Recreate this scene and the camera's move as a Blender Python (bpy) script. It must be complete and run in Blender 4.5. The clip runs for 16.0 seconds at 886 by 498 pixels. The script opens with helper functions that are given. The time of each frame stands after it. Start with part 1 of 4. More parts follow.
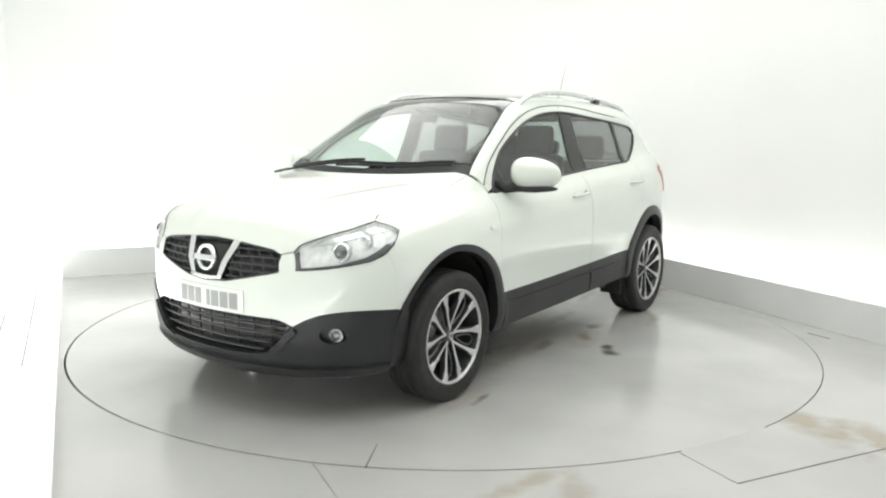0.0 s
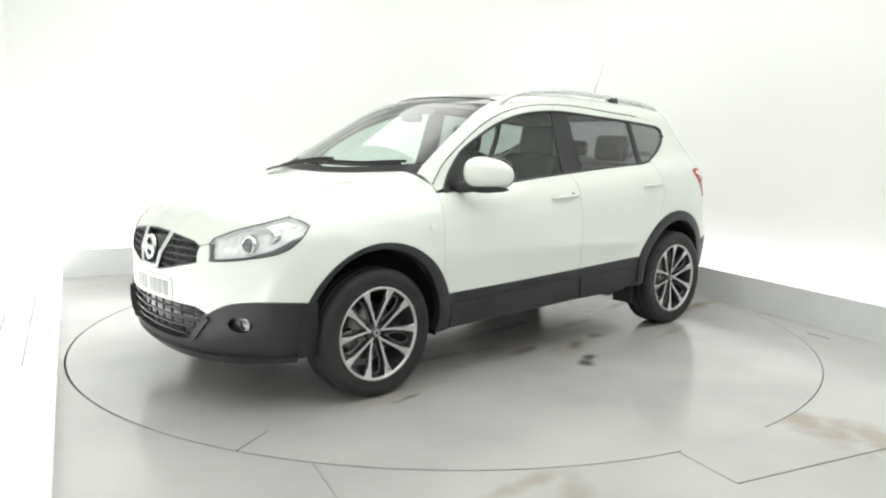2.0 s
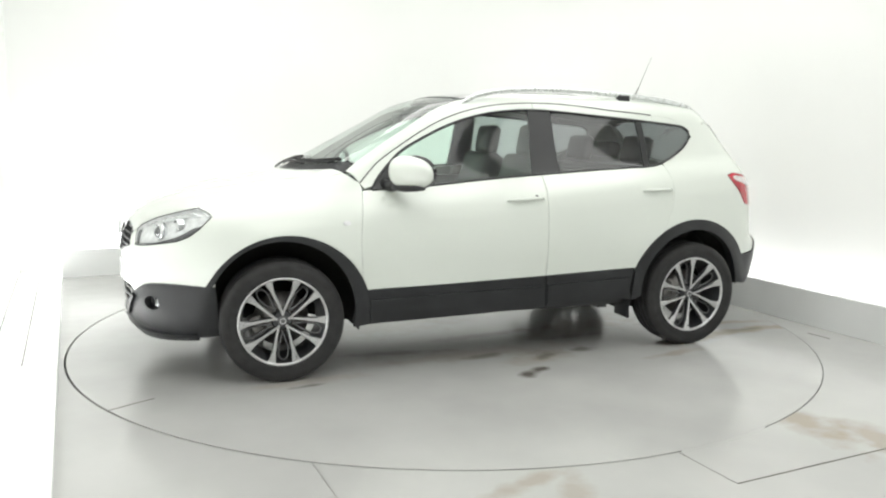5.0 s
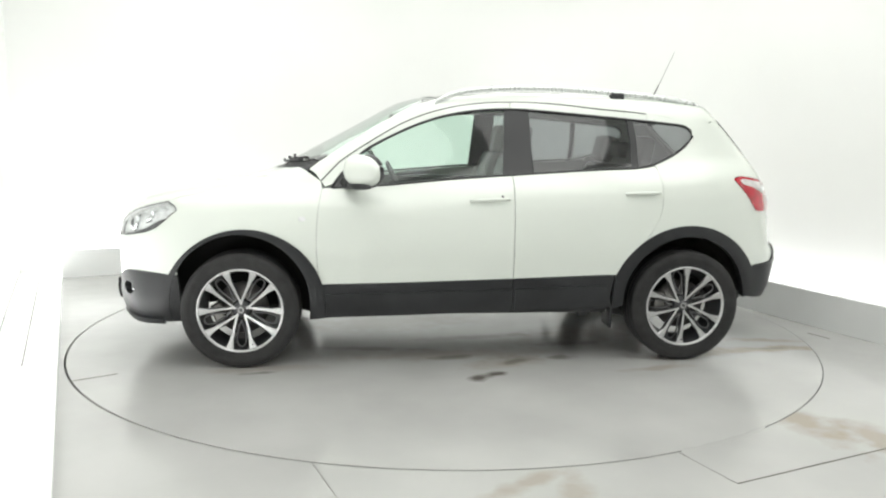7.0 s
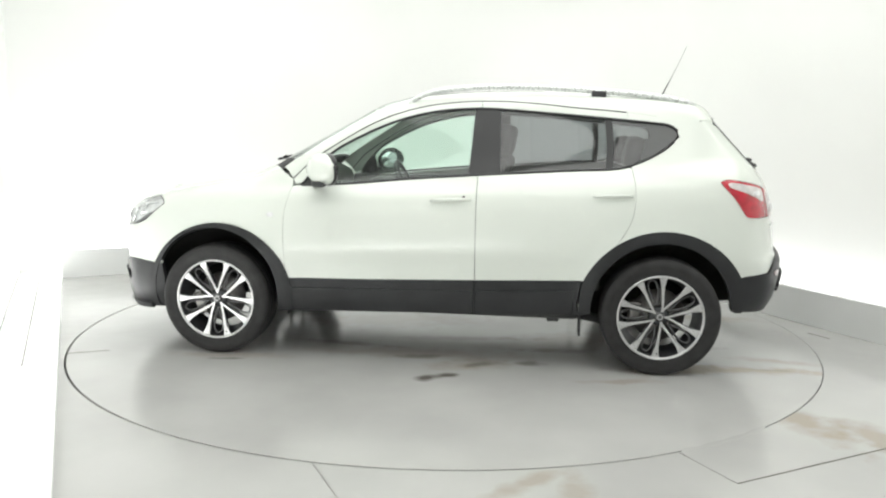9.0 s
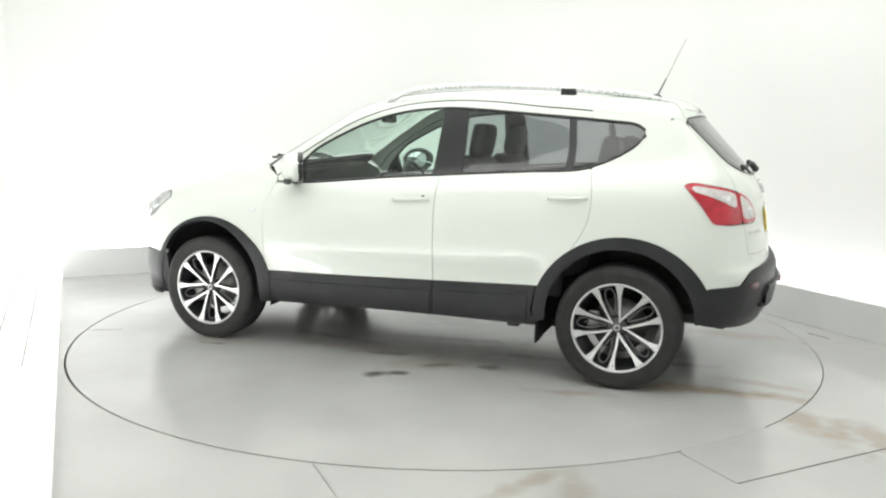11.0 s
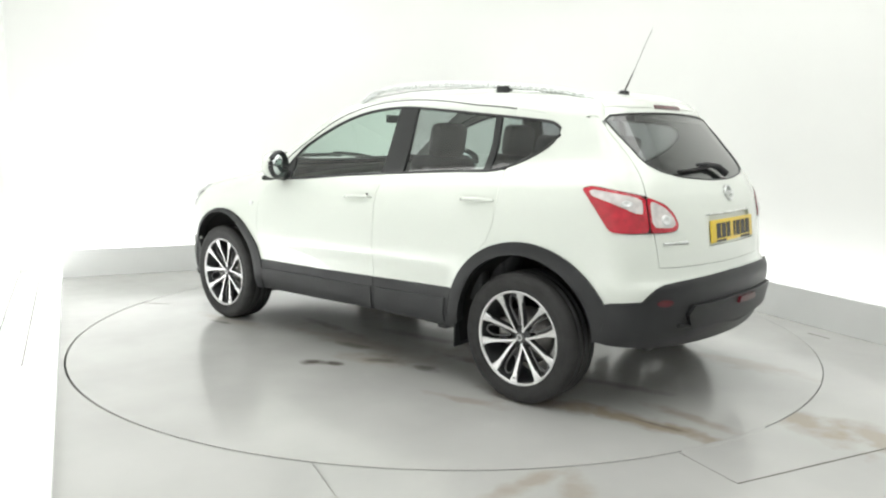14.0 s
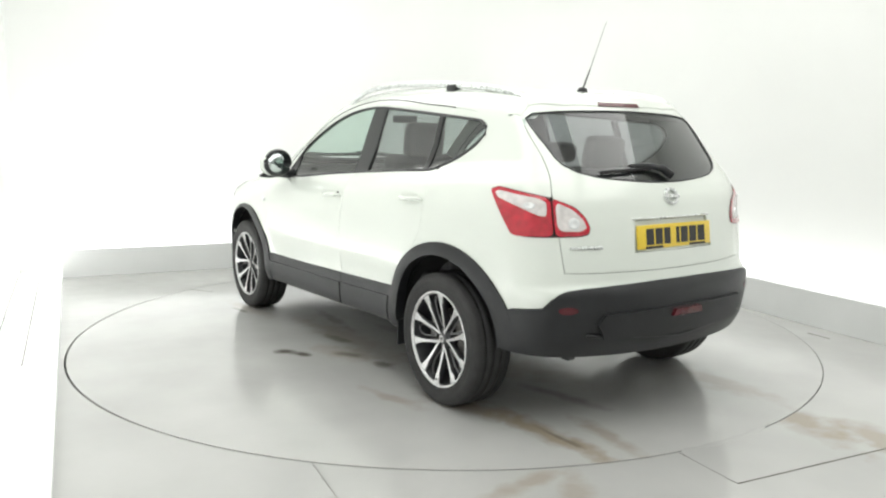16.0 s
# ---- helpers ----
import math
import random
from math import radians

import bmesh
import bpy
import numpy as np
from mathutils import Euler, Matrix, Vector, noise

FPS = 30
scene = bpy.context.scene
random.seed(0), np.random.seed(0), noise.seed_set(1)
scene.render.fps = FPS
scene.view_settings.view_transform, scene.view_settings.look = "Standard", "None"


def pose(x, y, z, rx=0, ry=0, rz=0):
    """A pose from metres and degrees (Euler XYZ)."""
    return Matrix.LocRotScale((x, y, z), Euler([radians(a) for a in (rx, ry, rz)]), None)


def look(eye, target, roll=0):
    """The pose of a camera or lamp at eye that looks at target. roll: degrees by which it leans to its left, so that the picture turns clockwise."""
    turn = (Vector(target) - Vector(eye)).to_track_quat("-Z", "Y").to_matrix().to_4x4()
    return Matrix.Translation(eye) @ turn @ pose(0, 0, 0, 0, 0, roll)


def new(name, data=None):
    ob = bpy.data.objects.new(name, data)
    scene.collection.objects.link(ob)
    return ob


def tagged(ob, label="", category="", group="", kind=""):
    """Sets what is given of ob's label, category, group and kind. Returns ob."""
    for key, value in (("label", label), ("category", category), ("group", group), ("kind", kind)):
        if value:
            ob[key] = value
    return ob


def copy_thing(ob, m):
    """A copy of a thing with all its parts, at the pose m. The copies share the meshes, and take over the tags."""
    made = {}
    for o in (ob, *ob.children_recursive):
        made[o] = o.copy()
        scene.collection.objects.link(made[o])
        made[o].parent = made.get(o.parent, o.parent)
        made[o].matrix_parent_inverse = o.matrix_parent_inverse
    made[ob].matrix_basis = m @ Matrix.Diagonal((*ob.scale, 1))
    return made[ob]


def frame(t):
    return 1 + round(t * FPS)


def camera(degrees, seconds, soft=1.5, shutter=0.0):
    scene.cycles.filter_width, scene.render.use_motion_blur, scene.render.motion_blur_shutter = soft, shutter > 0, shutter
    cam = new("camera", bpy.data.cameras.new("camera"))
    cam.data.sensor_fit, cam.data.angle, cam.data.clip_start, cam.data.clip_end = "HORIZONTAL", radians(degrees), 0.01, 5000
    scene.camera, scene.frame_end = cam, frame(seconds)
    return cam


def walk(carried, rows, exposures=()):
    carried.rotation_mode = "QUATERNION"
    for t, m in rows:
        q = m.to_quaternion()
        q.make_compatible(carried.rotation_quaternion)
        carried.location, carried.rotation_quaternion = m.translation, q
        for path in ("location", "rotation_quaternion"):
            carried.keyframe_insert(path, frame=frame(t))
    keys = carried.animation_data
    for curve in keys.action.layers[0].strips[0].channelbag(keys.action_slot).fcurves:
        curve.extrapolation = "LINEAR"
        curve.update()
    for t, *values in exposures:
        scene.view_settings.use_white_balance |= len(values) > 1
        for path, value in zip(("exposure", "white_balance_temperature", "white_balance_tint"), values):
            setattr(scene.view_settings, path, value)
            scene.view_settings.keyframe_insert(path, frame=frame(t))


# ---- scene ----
EYE, AIM = (0.0, -5.46, 1.356), (-0.0175, 0.0, 0.5451)
cam = camera(58.98, 16.0, soft=2.2)
walk(cam, [(0.0, look(EYE, AIM, 0.80)), (16.0, look(EYE, AIM, 0.80))], [(0.0, 0.0), (16.0, 0.0)])


def turn(t):
    """The turntable's angle in degrees: an even speed."""
    return 54.566 - 6.8649 * t


# ---- world and light ----
world = bpy.data.worlds.new("studio")
world.use_nodes = True
world.node_tree.nodes["Background"].inputs[0].default_value = (0.9, 1.0, 0.95, 1)
world.node_tree.nodes["Background"].inputs[1].default_value = 0.3
scene.world = world
ROOM = Matrix.Rotation(radians(-334.5 + 360), 4, "Z")      # the room's own axes: x across, y along
LEFT, RIGHT, BACK, FRONT, HIGH = -2.48, 2.46, 2.87, -5.6, 3.3


def area(name, at, way, along, sx, sy, watts, colour=(1, 1, 1)):
    """A rectangular lamp that shines along way; its side sy lies along the second direction."""
    lamp = bpy.data.lights.new(name, "AREA")
    lamp.shape, lamp.size, lamp.size_y, lamp.energy, lamp.color = "RECTANGLE", sx, sy, watts, colour
    ob = new(name, lamp)
    z, y = -Vector(way).normalized(), Vector(along).normalized()
    m = Matrix((y.cross(z), y, z)).transposed().to_4x4()
    ob.matrix_world = ROOM @ Matrix.Translation(at) @ m
    return ob


for k in (-1.55, 0.0, 1.55):
    area("ceiling_light", (k, -1.15, HIGH - 0.06), (0, 0, -1), (0, 1, 0), 1.2, 7.7, 52.5, (1.0, 1.0, 0.975))
area("wall_washer", (RIGHT + 0.2, -1.4, 0.06), (0.2, 0, 1), (0, 1, 0), 0.22, 7.6, 26)
area("wall_washer", (-0.25, BACK + 0.2, 0.06), (0, 0.2, 1), (1, 0, 0), 0.22, 4.4, 34)
area("wall_washer", (LEFT - 0.275, -1.1, 0.06), (-0.1, 0, 1), (0, 1, 0), 0.13, 8.2, 52)


# ---- materials ----
def material(name, base, rough=0.5, metal=0.0, vary=0.06, scale=4.0, fine=120.0, bump=0.02, coat=0.0, spec=0.5, rough_vary=0.1):
    """A surface with a broad and a fine variation of tone and gloss."""
    m = bpy.data.materials.new(name)
    m.use_nodes = True
    nt = m.node_tree
    b = nt.nodes["Principled BSDF"]
    co = nt.nodes.new("ShaderNodeTexCoord")
    big, small = nt.nodes.new("ShaderNodeTexNoise"), nt.nodes.new("ShaderNodeTexNoise")
    for n, s, d in ((big, scale, 4), (small, fine, 3)):
        n.inputs["Scale"].default_value, n.inputs["Detail"].default_value = s, d
        nt.links.new(co.outputs["Object"], n.inputs["Vector"])
    ramp = nt.nodes.new("ShaderNodeMapRange")
    ramp.inputs["From Min"].default_value, ramp.inputs["From Max"].default_value = 0.3, 0.7
    ramp.inputs["To Min"].default_value, ramp.inputs["To Max"].default_value = 1 - vary, 1 + vary * 0.4
    nt.links.new(big.outputs["Fac"], ramp.inputs["Value"])
    mul = nt.nodes.new("ShaderNodeVectorMath")
    mul.operation = "SCALE"
    mul.inputs[0].default_value = base
    nt.links.new(ramp.outputs[0], mul.inputs["Scale"])
    nt.links.new(mul.outputs[0], b.inputs["Base Color"])
    rr = nt.nodes.new("ShaderNodeMapRange")
    rr.inputs["To Min"].default_value, rr.inputs["To Max"].default_value = max(rough - rough_vary, 0.02), rough + rough_vary
    nt.links.new(small.outputs["Fac"], rr.inputs["Value"])
    nt.links.new(rr.outputs[0], b.inputs["Roughness"])
    if bump:
        bp = nt.nodes.new("ShaderNodeBump")
        bp.inputs["Strength"].default_value, bp.inputs["Distance"].default_value = bump, 0.01
        nt.links.new(small.outputs["Fac"], bp.inputs["Height"])
        nt.links.new(bp.outputs[0], b.inputs["Normal"])
    b.inputs["Metallic"].default_value = metal
    b.inputs["Coat Weight"].default_value, b.inputs["Coat Roughness"].default_value = coat, 0.03
    b.inputs["Specular IOR Level"].default_value = spec
    return m


def stained(m, spots, colour):
    """Irregular stains on the floor paint: each spot is x, y, angle, half length, half width, strength."""
    nt = m.node_tree
    b = nt.nodes["Principled BSDF"]
    co = nt.nodes.new("ShaderNodeTexCoord")
    wob = nt.nodes.new("ShaderNodeTexNoise")
    wob.inputs["Scale"].default_value, wob.inputs["Detail"].default_value = 9.0, 6.0
    nt.links.new(co.outputs["Object"], wob.inputs["Vector"])
    src = b.inputs["Base Color"].links[0].from_socket
    for x, y, ang, sl, sw, k in spots:
        mp = nt.nodes.new("ShaderNodeMapping")
        mp.vector_type = "TEXTURE"
        mp.inputs["Location"].default_value, mp.inputs["Rotation"].default_value = (x, y, 0), (0, 0, radians(ang))
        mp.inputs["Scale"].default_value = (sl, sw, 1)
        nt.links.new(co.outputs["Object"], mp.inputs["Vector"])
        ln = nt.nodes.new("ShaderNodeVectorMath")
        ln.operation = "LENGTH"
        nt.links.new(mp.outputs[0], ln.inputs[0])
        sub = nt.nodes.new("ShaderNodeMath")
        sub.operation = "MULTIPLY_ADD"
        sub.inputs[1].default_value, sub.inputs[2].default_value = 1.7, -0.85
        nt.links.new(wob.outputs["Fac"], sub.inputs[0])
        add = nt.nodes.new("ShaderNodeMath")
        nt.links.new(ln.outputs["Value"], add.inputs[0])
        nt.links.new(sub.outputs[0], add.inputs[1])
        mr = nt.nodes.new("ShaderNodeMapRange")
        for key, v in (("From Min", 1.15), ("From Max", 0.35), ("To Min", 0.0), ("To Max", k)):
            mr.inputs[key].default_value = v
        nt.links.new(add.outputs[0], mr.inputs["Value"])
        mix = nt.nodes.new("ShaderNodeMix")
        mix.data_type = "RGBA"
        mix.inputs["B"].default_value = (*colour, 1)
        for s in mix.inputs:
            if s.type == "RGBA" and s.name == "B":
                s.default_value = (*colour, 1)
            if s.type == "RGBA" and s.name == "A":
                nt.links.new(src, s)
        nt.links.new(mr.outputs[0], mix.inputs[0])
        src = [s for s in mix.outputs if s.type == "RGBA"][0]
    nt.links.new(src, b.inputs["Base Color"])
    return m


def glass(name, tint, rough=0.0, curve=4.0, least=0.07):
    """A thin pane: clear and tinted, with a gloss that grows towards grazing angles, alike from both sides."""
    m = bpy.data.materials.new(name)
    m.use_nodes = True
    nt = m.node_tree
    nt.nodes.remove(nt.nodes["Principled BSDF"])
    tr, gl, lw, mx = (nt.nodes.new("ShaderNode" + k) for k in ("BsdfTransparent", "BsdfGlossy", "LayerWeight", "MixShader"))
    power, scaled = nt.nodes.new("ShaderNodeMath"), nt.nodes.new("ShaderNodeMath")
    tr.inputs[0].default_value = (*tint, 1)
    gl.inputs["Roughness"].default_value = 0.02 + rough
    lw.inputs["Blend"].default_value = 0.5
    power.operation, power.inputs[1].default_value = "POWER", curve
    scaled.operation, scaled.inputs[1].default_value, scaled.inputs[2].default_value = "MULTIPLY_ADD", 0.97 - least, least
    nt.links.new(lw.outputs["Facing"], power.inputs[0])
    nt.links.new(power.outputs[0], scaled.inputs[0])
    nt.links.new(scaled.outputs[0], mx.inputs[0])
    nt.links.new(tr.outputs[0], mx.inputs[1])
    nt.links.new(gl.outputs[0], mx.inputs[2])
    nt.links.new(mx.outputs[0], nt.nodes["Material Output"].inputs[0])
    return m


M_WALL = material("wall_paint", (0.84, 0.85, 0.83), 0.6, vary=0.03, scale=0.8, fine=60, bump=0.02)
# assumed grey for the unseen front wall, to darken what the car reflects
M_REAR = material("unseen_wall_grey", (0.56, 0.57, 0.56), 0.6, vary=0.08, scale=0.8, fine=60, bump=0.02)
M_SKIRT = material("skirting_paint", (0.71, 0.72, 0.71), 0.45, vary=0.06, scale=2, fine=80)
BROWN, SOOT = (0.34, 0.29, 0.22), (0.1, 0.09, 0.075)
M_FLOOR = stained(material("floor_paint", (0.5, 0.5, 0.485), 0.19, vary=0.12, scale=1.1, fine=9, bump=0.0, rough_vary=0.09, spec=0.75),
                  [(0.78, -2.36, 84, 0.42, 0.14, 0.8), (0.93, -2.66, 80, 0.24, 0.12, 0.7), (-0.80, -2.45, 15, 0.22, 0.06, 0.6), (-0.66, -2.58, 60, 0.2, 0.07, 0.5), (1.9, -1.0, 70, 0.5, 0.07, 0.25)], BROWN)
M_TABLE = stained(stained(material("turntable_paint", (0.5, 0.5, 0.485), 0.17, vary=0.12, scale=1.3, fine=6, bump=0.0, rough_vary=0.09, spec=0.8),
                          [(1.93, -0.77, 4, 0.5, 0.085, 0.95), (1.45, -0.86, 10, 0.36, 0.11, 0.7), (2.1, -0.55, -8, 0.26, 0.06, 0.6), (1.15, -1.12, 12, 0.24, 0.05, 0.5), (0.3, -0.95, 15, 0.3, 0.1, 0.5), (-0.1, -0.75, 0, 0.75, 0.14, 0.4), (-1.2, -1.0, 5, 0.4, 0.08, 0.35),
                           (0.9, -0.3, 20, 0.6, 0.25, 0.4), (-0.4, 0.1, 10, 0.7, 0.3, 0.35), (1.9, 0.55, 0, 0.4, 0.12, 0.4)], BROWN),
                  [(0.06, -1.24, 30, 0.085, 0.055, 0.9), (0.17, -1.17, 10, 0.075, 0.045, 0.9), (0.33, -0.93, 20, 0.13, 0.055, 0.5), (-0.03, -0.82, 10, 0.15, 0.05, 0.45), (0.62, -0.86, 0, 0.1, 0.05, 0.6), (-1.17, -1.07, 10, 0.1, 0.025, 0.6), (0.75, -0.55, 5, 0.3, 0.05, 0.35), (-0.55, -0.6, -6, 0.35, 0.05, 0.35), (0.2, -0.35, 8, 0.5, 0.06, 0.3), (1.6, -0.35, 12, 0.3, 0.05, 0.35), (2.02, -0.75, 0, 0.16, 0.02, 0.5)], SOOT)
M_JOINT = material("floor_joint_filler", (0.16, 0.15, 0.13), 0.7, vary=0.5, scale=6)
M_FAINT = material("pale_joint_filler", (0.3, 0.3, 0.28), 0.5, vary=0.4, scale=6)
M_GROOVE = material("dark_groove", (0.03, 0.03, 0.03), 0.8)
M_WHITE = material("white_car_paint", (0.745, 0.785, 0.728), 0.26, vary=0.015, scale=2, fine=300, bump=0.0, coat=0.8, rough_vary=0.04)
M_BLACK = material("black_textured_plastic", (0.024, 0.025, 0.027), 0.42, vary=0.3, scale=5, fine=400, bump=0.08, spec=0.36)
M_RUBBER = material("tyre_rubber", (0.028, 0.0275, 0.028), 0.62, vary=0.35, scale=14, fine=250, bump=0.12, spec=0.35)


# ---- building helpers ----
def link(name, bm, mat, parent=None, label="", smooth=True):
    me = bpy.data.meshes.new(name)
    if smooth:
        for f in bm.faces:
            f.smooth = True
    way = bm.verts.layers.float_vector.get("way")
    loops = []
    if way:
        for f in bm.faces:
            own = all(v[way].length > 0.5 for v in f.verts)
            loops += [tuple(v[way]) if own else tuple(f.normal) for v in (l.vert for l in f.loops)]
        bm.verts.layers.float_vector.remove(way)
    bm.to_mesh(me)
    bm.free()
    if loops:
        me.normals_split_custom_set(loops)
    me.materials.append(mat)
    ob = new(name, me)
    if parent is not None:
        ob.parent = parent
    if label:
        ob["label"] = label
    return ob


def part(name, bm, mat, parent, label="", smooth=True):
    return link(name, bm, mat, parent, label, smooth)


def thing(name, label, category, group="", kind=""):
    ob = new(name)
    return tagged(ob, label, category, group, kind)


def box(bm, x0, x1, y0, y1, z0, z1, bevel=0.0, m=None):
    g = bmesh.ops.create_cube(bm, size=1.0)
    bmesh.ops.scale(bm, vec=(x1 - x0, y1 - y0, z1 - z0), verts=g["verts"])
    bmesh.ops.translate(bm, vec=((x0 + x1) / 2, (y0 + y1) / 2, (z0 + z1) / 2), verts=g["verts"])
    vs = g["verts"]
    if bevel:
        es = list({e for v in vs for e in v.link_edges})
        r = bmesh.ops.bevel(bm, geom=es, offset=bevel, segments=2, profile=0.5, affect="EDGES")
        vs = list(set(r["verts"]) | {v for v in vs if v.is_valid})
    if m is not None:
        bmesh.ops.transform(bm, matrix=m, verts=vs)
    return vs


def boxed(x0, x1, y0, y1, z0, z1, bevel=0.0, m=None):
    bm = bmesh.new()
    box(bm, x0, x1, y0, y1, z0, z1, bevel, m)
    return bm


def revolve(profile, steps, mat4=None, arc=360.0):
    """profile: (radius, along y); turned round the y axis."""
    bm = bmesh.new()
    rings = []
    n = steps if arc >= 360 else steps + 1
    for i in range(n):
        a = radians(arc) * i / steps
        rings.append([bm.verts.new((r * math.cos(a), y, r * math.sin(a))) for r, y in profile])
    for i in range(steps):
        p, q = rings[i], rings[(i + 1) % n]
        for j in range(len(profile) - 1):
            bm.faces.new((p[j], p[j + 1], q[j + 1], q[j]))
    bmesh.ops.remove_doubles(bm, verts=bm.verts, dist=1e-5)
    bmesh.ops.recalc_face_normals(bm, faces=bm.faces)
    if mat4 is not None:
        bmesh.ops.transform(bm, matrix=mat4, verts=bm.verts)
    return bm


def tube(points, radius, sides=8, bm=None):
    """A round bar along a line; radius may be one number or one for each point."""
    bm = bm or bmesh.new()
    pts = [Vector(p) for p in points]
    rad = radius if hasattr(radius, "__len__") else [radius] * len(pts)
    rings = []
    for i, p in enumerate(pts):
        t = (pts[min(i + 1, len(pts) - 1)] - pts[max(i - 1, 0)]).normalized()
        u = t.cross(Vector((0, 0, 1)) if abs(t.z) < 0.9 else Vector((0, 1, 0))).normalized()
        v = t.cross(u)
        rings.append([bm.verts.new(p + (u * math.cos(2 * math.pi * k / sides) + v * math.sin(2 * math.pi * k / sides)) * rad[i]) for k in range(sides)])
    for a, b in zip(rings, rings[1:]):
        for k in range(sides):
            bm.faces.new((a[k], a[(k + 1) % sides], b[(k + 1) % sides], b[k]))
    bm.faces.new(rings[0])
    bm.faces.new(rings[-1])
    bmesh.ops.recalc_face_normals(bm, faces=bm.faces)
    return bm


# ---- the studio ----
RING = 2.445


def structure(name, bm, mat, label, category, smooth=False):
    ob = link(name, bm, mat, None, label, smooth)
    ob.matrix_world = ROOM
    return tagged(ob, label, category, "", "structure")


def flat_with_hole(x0, x1, y0, y1, r, z, z_low, off):
    """A floor with a round opening in it for the turntable, and the opening's rim."""
    bm = bmesh.new()
    n = 256
    inner, outer, low = [], [], []
    for i in range(n):
        a = 2 * math.pi * i / n
        c, s = math.cos(a), math.sin(a)
        k = min(x1 / c if c > 1e-9 else (x0 / c if c < -1e-9 else 1e9), y1 / s if s > 1e-9 else (y0 / s if s < -1e-9 else 1e9))
        inner.append(bm.verts.new((r * c + off[0], r * s + off[1], z)))
        outer.append(bm.verts.new((max(k, r + 0.001) * c, max(k, r + 0.001) * s, z)))
        low.append(bm.verts.new((r * c + off[0], r * s + off[1], z_low)))
    for i in range(n):
        j = (i + 1) % n
        bm.faces.new((inner[i], inner[j], outer[j], outer[i])).normal_flip()
        bm.faces.new((low[i], low[j], inner[j], inner[i]))
    for cx, cy in ((x0, y0), (x0, y1), (x1, y0), (x1, y1)):
        v = bm.verts.new((cx, cy, z))
        i = min(range(n), key=lambda q: (outer[q].co - v.co).length)
        for a, b in ((i - 1, i), (i, (i + 1) % n)):
            if (outer[a].co - v.co).cross(outer[b].co - v.co).length > 1e-6:
                bm.faces.new((v, outer[a], outer[b]))
    bmesh.ops.recalc_face_normals(bm, faces=bm.faces)
    return bm


OUT = 0.36                                                   # the walls stand back behind the skirting's light trough
WL, WR, WB = LEFT - OUT, RIGHT + OUT, BACK + OUT
COVE = 1.15
floor = structure("floor", flat_with_hole(WL, WR, FRONT, WB, RING + 0.003, 0.0, -0.05, (-0.0052, -0.002)), M_FLOOR,
                  "pale grey painted floor with brown stains round the turntable", "floor")
structure("groove", boxed(-RING - 0.02, RING + 0.02, -RING - 0.02, RING + 0.02, -0.08, -0.05), M_GROOVE, "dark gap round the turntable", "floor gap")
WALL = "plain white studio wall washed by lights from below"
structure("wall_right", boxed(WR, WR + 0.12, FRONT - 0.1, WB - COVE, -0.05, HIGH), M_WALL, WALL, "wall")
structure("wall_back", boxed(WL, WR - COVE, WB, WB + 0.12, -0.05, HIGH), M_WALL, WALL, "wall")
structure("wall_left", boxed(WL - 0.12, WL, FRONT - 0.1, WB + 0.12, -0.05, HIGH), M_WALL, WALL, "wall")
corner = bmesh.new()
bend_rows = []
for i in range(33):
    a = radians(90 * i / 32)
    bend_rows.append([corner.verts.new((WR - COVE + r * math.cos(a), WB - COVE + r * math.sin(a), z)) for r, z in ((COVE, -0.05), (COVE, HIGH), (COVE + 0.12, HIGH), (COVE + 0.12, -0.05))])
for p, q in zip(bend_rows, bend_rows[1:]):
    for k in range(4):
        corner.faces.new((p[k], p[(k + 1) % 4], q[(k + 1) % 4], q[k]))
bmesh.ops.recalc_face_normals(corner, faces=corner.faces)
for e in corner.edges:
    e.smooth = len({round(v.co.z, 3) for v in e.verts}) == 2
structure("wall_corner", corner, M_WALL, "rounded white studio wall corner without an edge", "wall", True)
# added out of view behind the camera; its grey tones down reflections
structure("wall_front", boxed(WL - 0.12, WR + 0.12, FRONT - 0.22, FRONT - 0.1, -0.05, HIGH), M_REAR, "unseen grey wall closing the studio behind the camera", "wall")
structure("ceiling", boxed(WL - 0.12, WR + 0.12, FRONT - 0.22, WB + 0.12, HIGH, HIGH + 0.1), M_WALL, "plain white studio ceiling", "ceiling")
structure("baseboard_right", boxed(RIGHT, RIGHT + 0.03, FRONT, BACK + 0.03, 0.0, 0.255, 0.003), M_SKIRT, "pale grey upright skirting board hiding wall lights", "skirting")
structure("baseboard_back", boxed(LEFT, RIGHT - 0.002, BACK, BACK + 0.03, 0.0, 0.255, 0.003), M_SKIRT, "pale grey upright skirting board hiding wall lights", "skirting")


structure("wall_trim", boxed(WL + 0.002, LEFT, FRONT, WB - 0.002, -0.03, 0.02, 0.003), M_WALL, "low white board along the lit wall", "trim")


def joint(points, width, label, z=0.002, mat=M_JOINT):
    """A thin dark joint let into the floor paint."""
    bm = bmesh.new()
    for a, b in zip(points, points[1:]):
        a, b = Vector((*a, z)), Vector((*b, z))
        n = (b - a).cross(Vector((0, 0, 1))).normalized() * width / 2
        top = [a + n, b + n, b - n, a - n]
        vs = [bm.verts.new(v) for v in top] + [bm.verts.new(v - Vector((0, 0, 0.01))) for v in top]
        bm.faces.new(vs[:4])
        for k in range(4):
            bm.faces.new((vs[k], vs[(k + 1) % 4], vs[4 + (k + 1) % 4], vs[4 + k]))
    bmesh.ops.recalc_face_normals(bm, faces=bm.faces)
    structure("floor_joint", bm, mat, label, "floor joint")


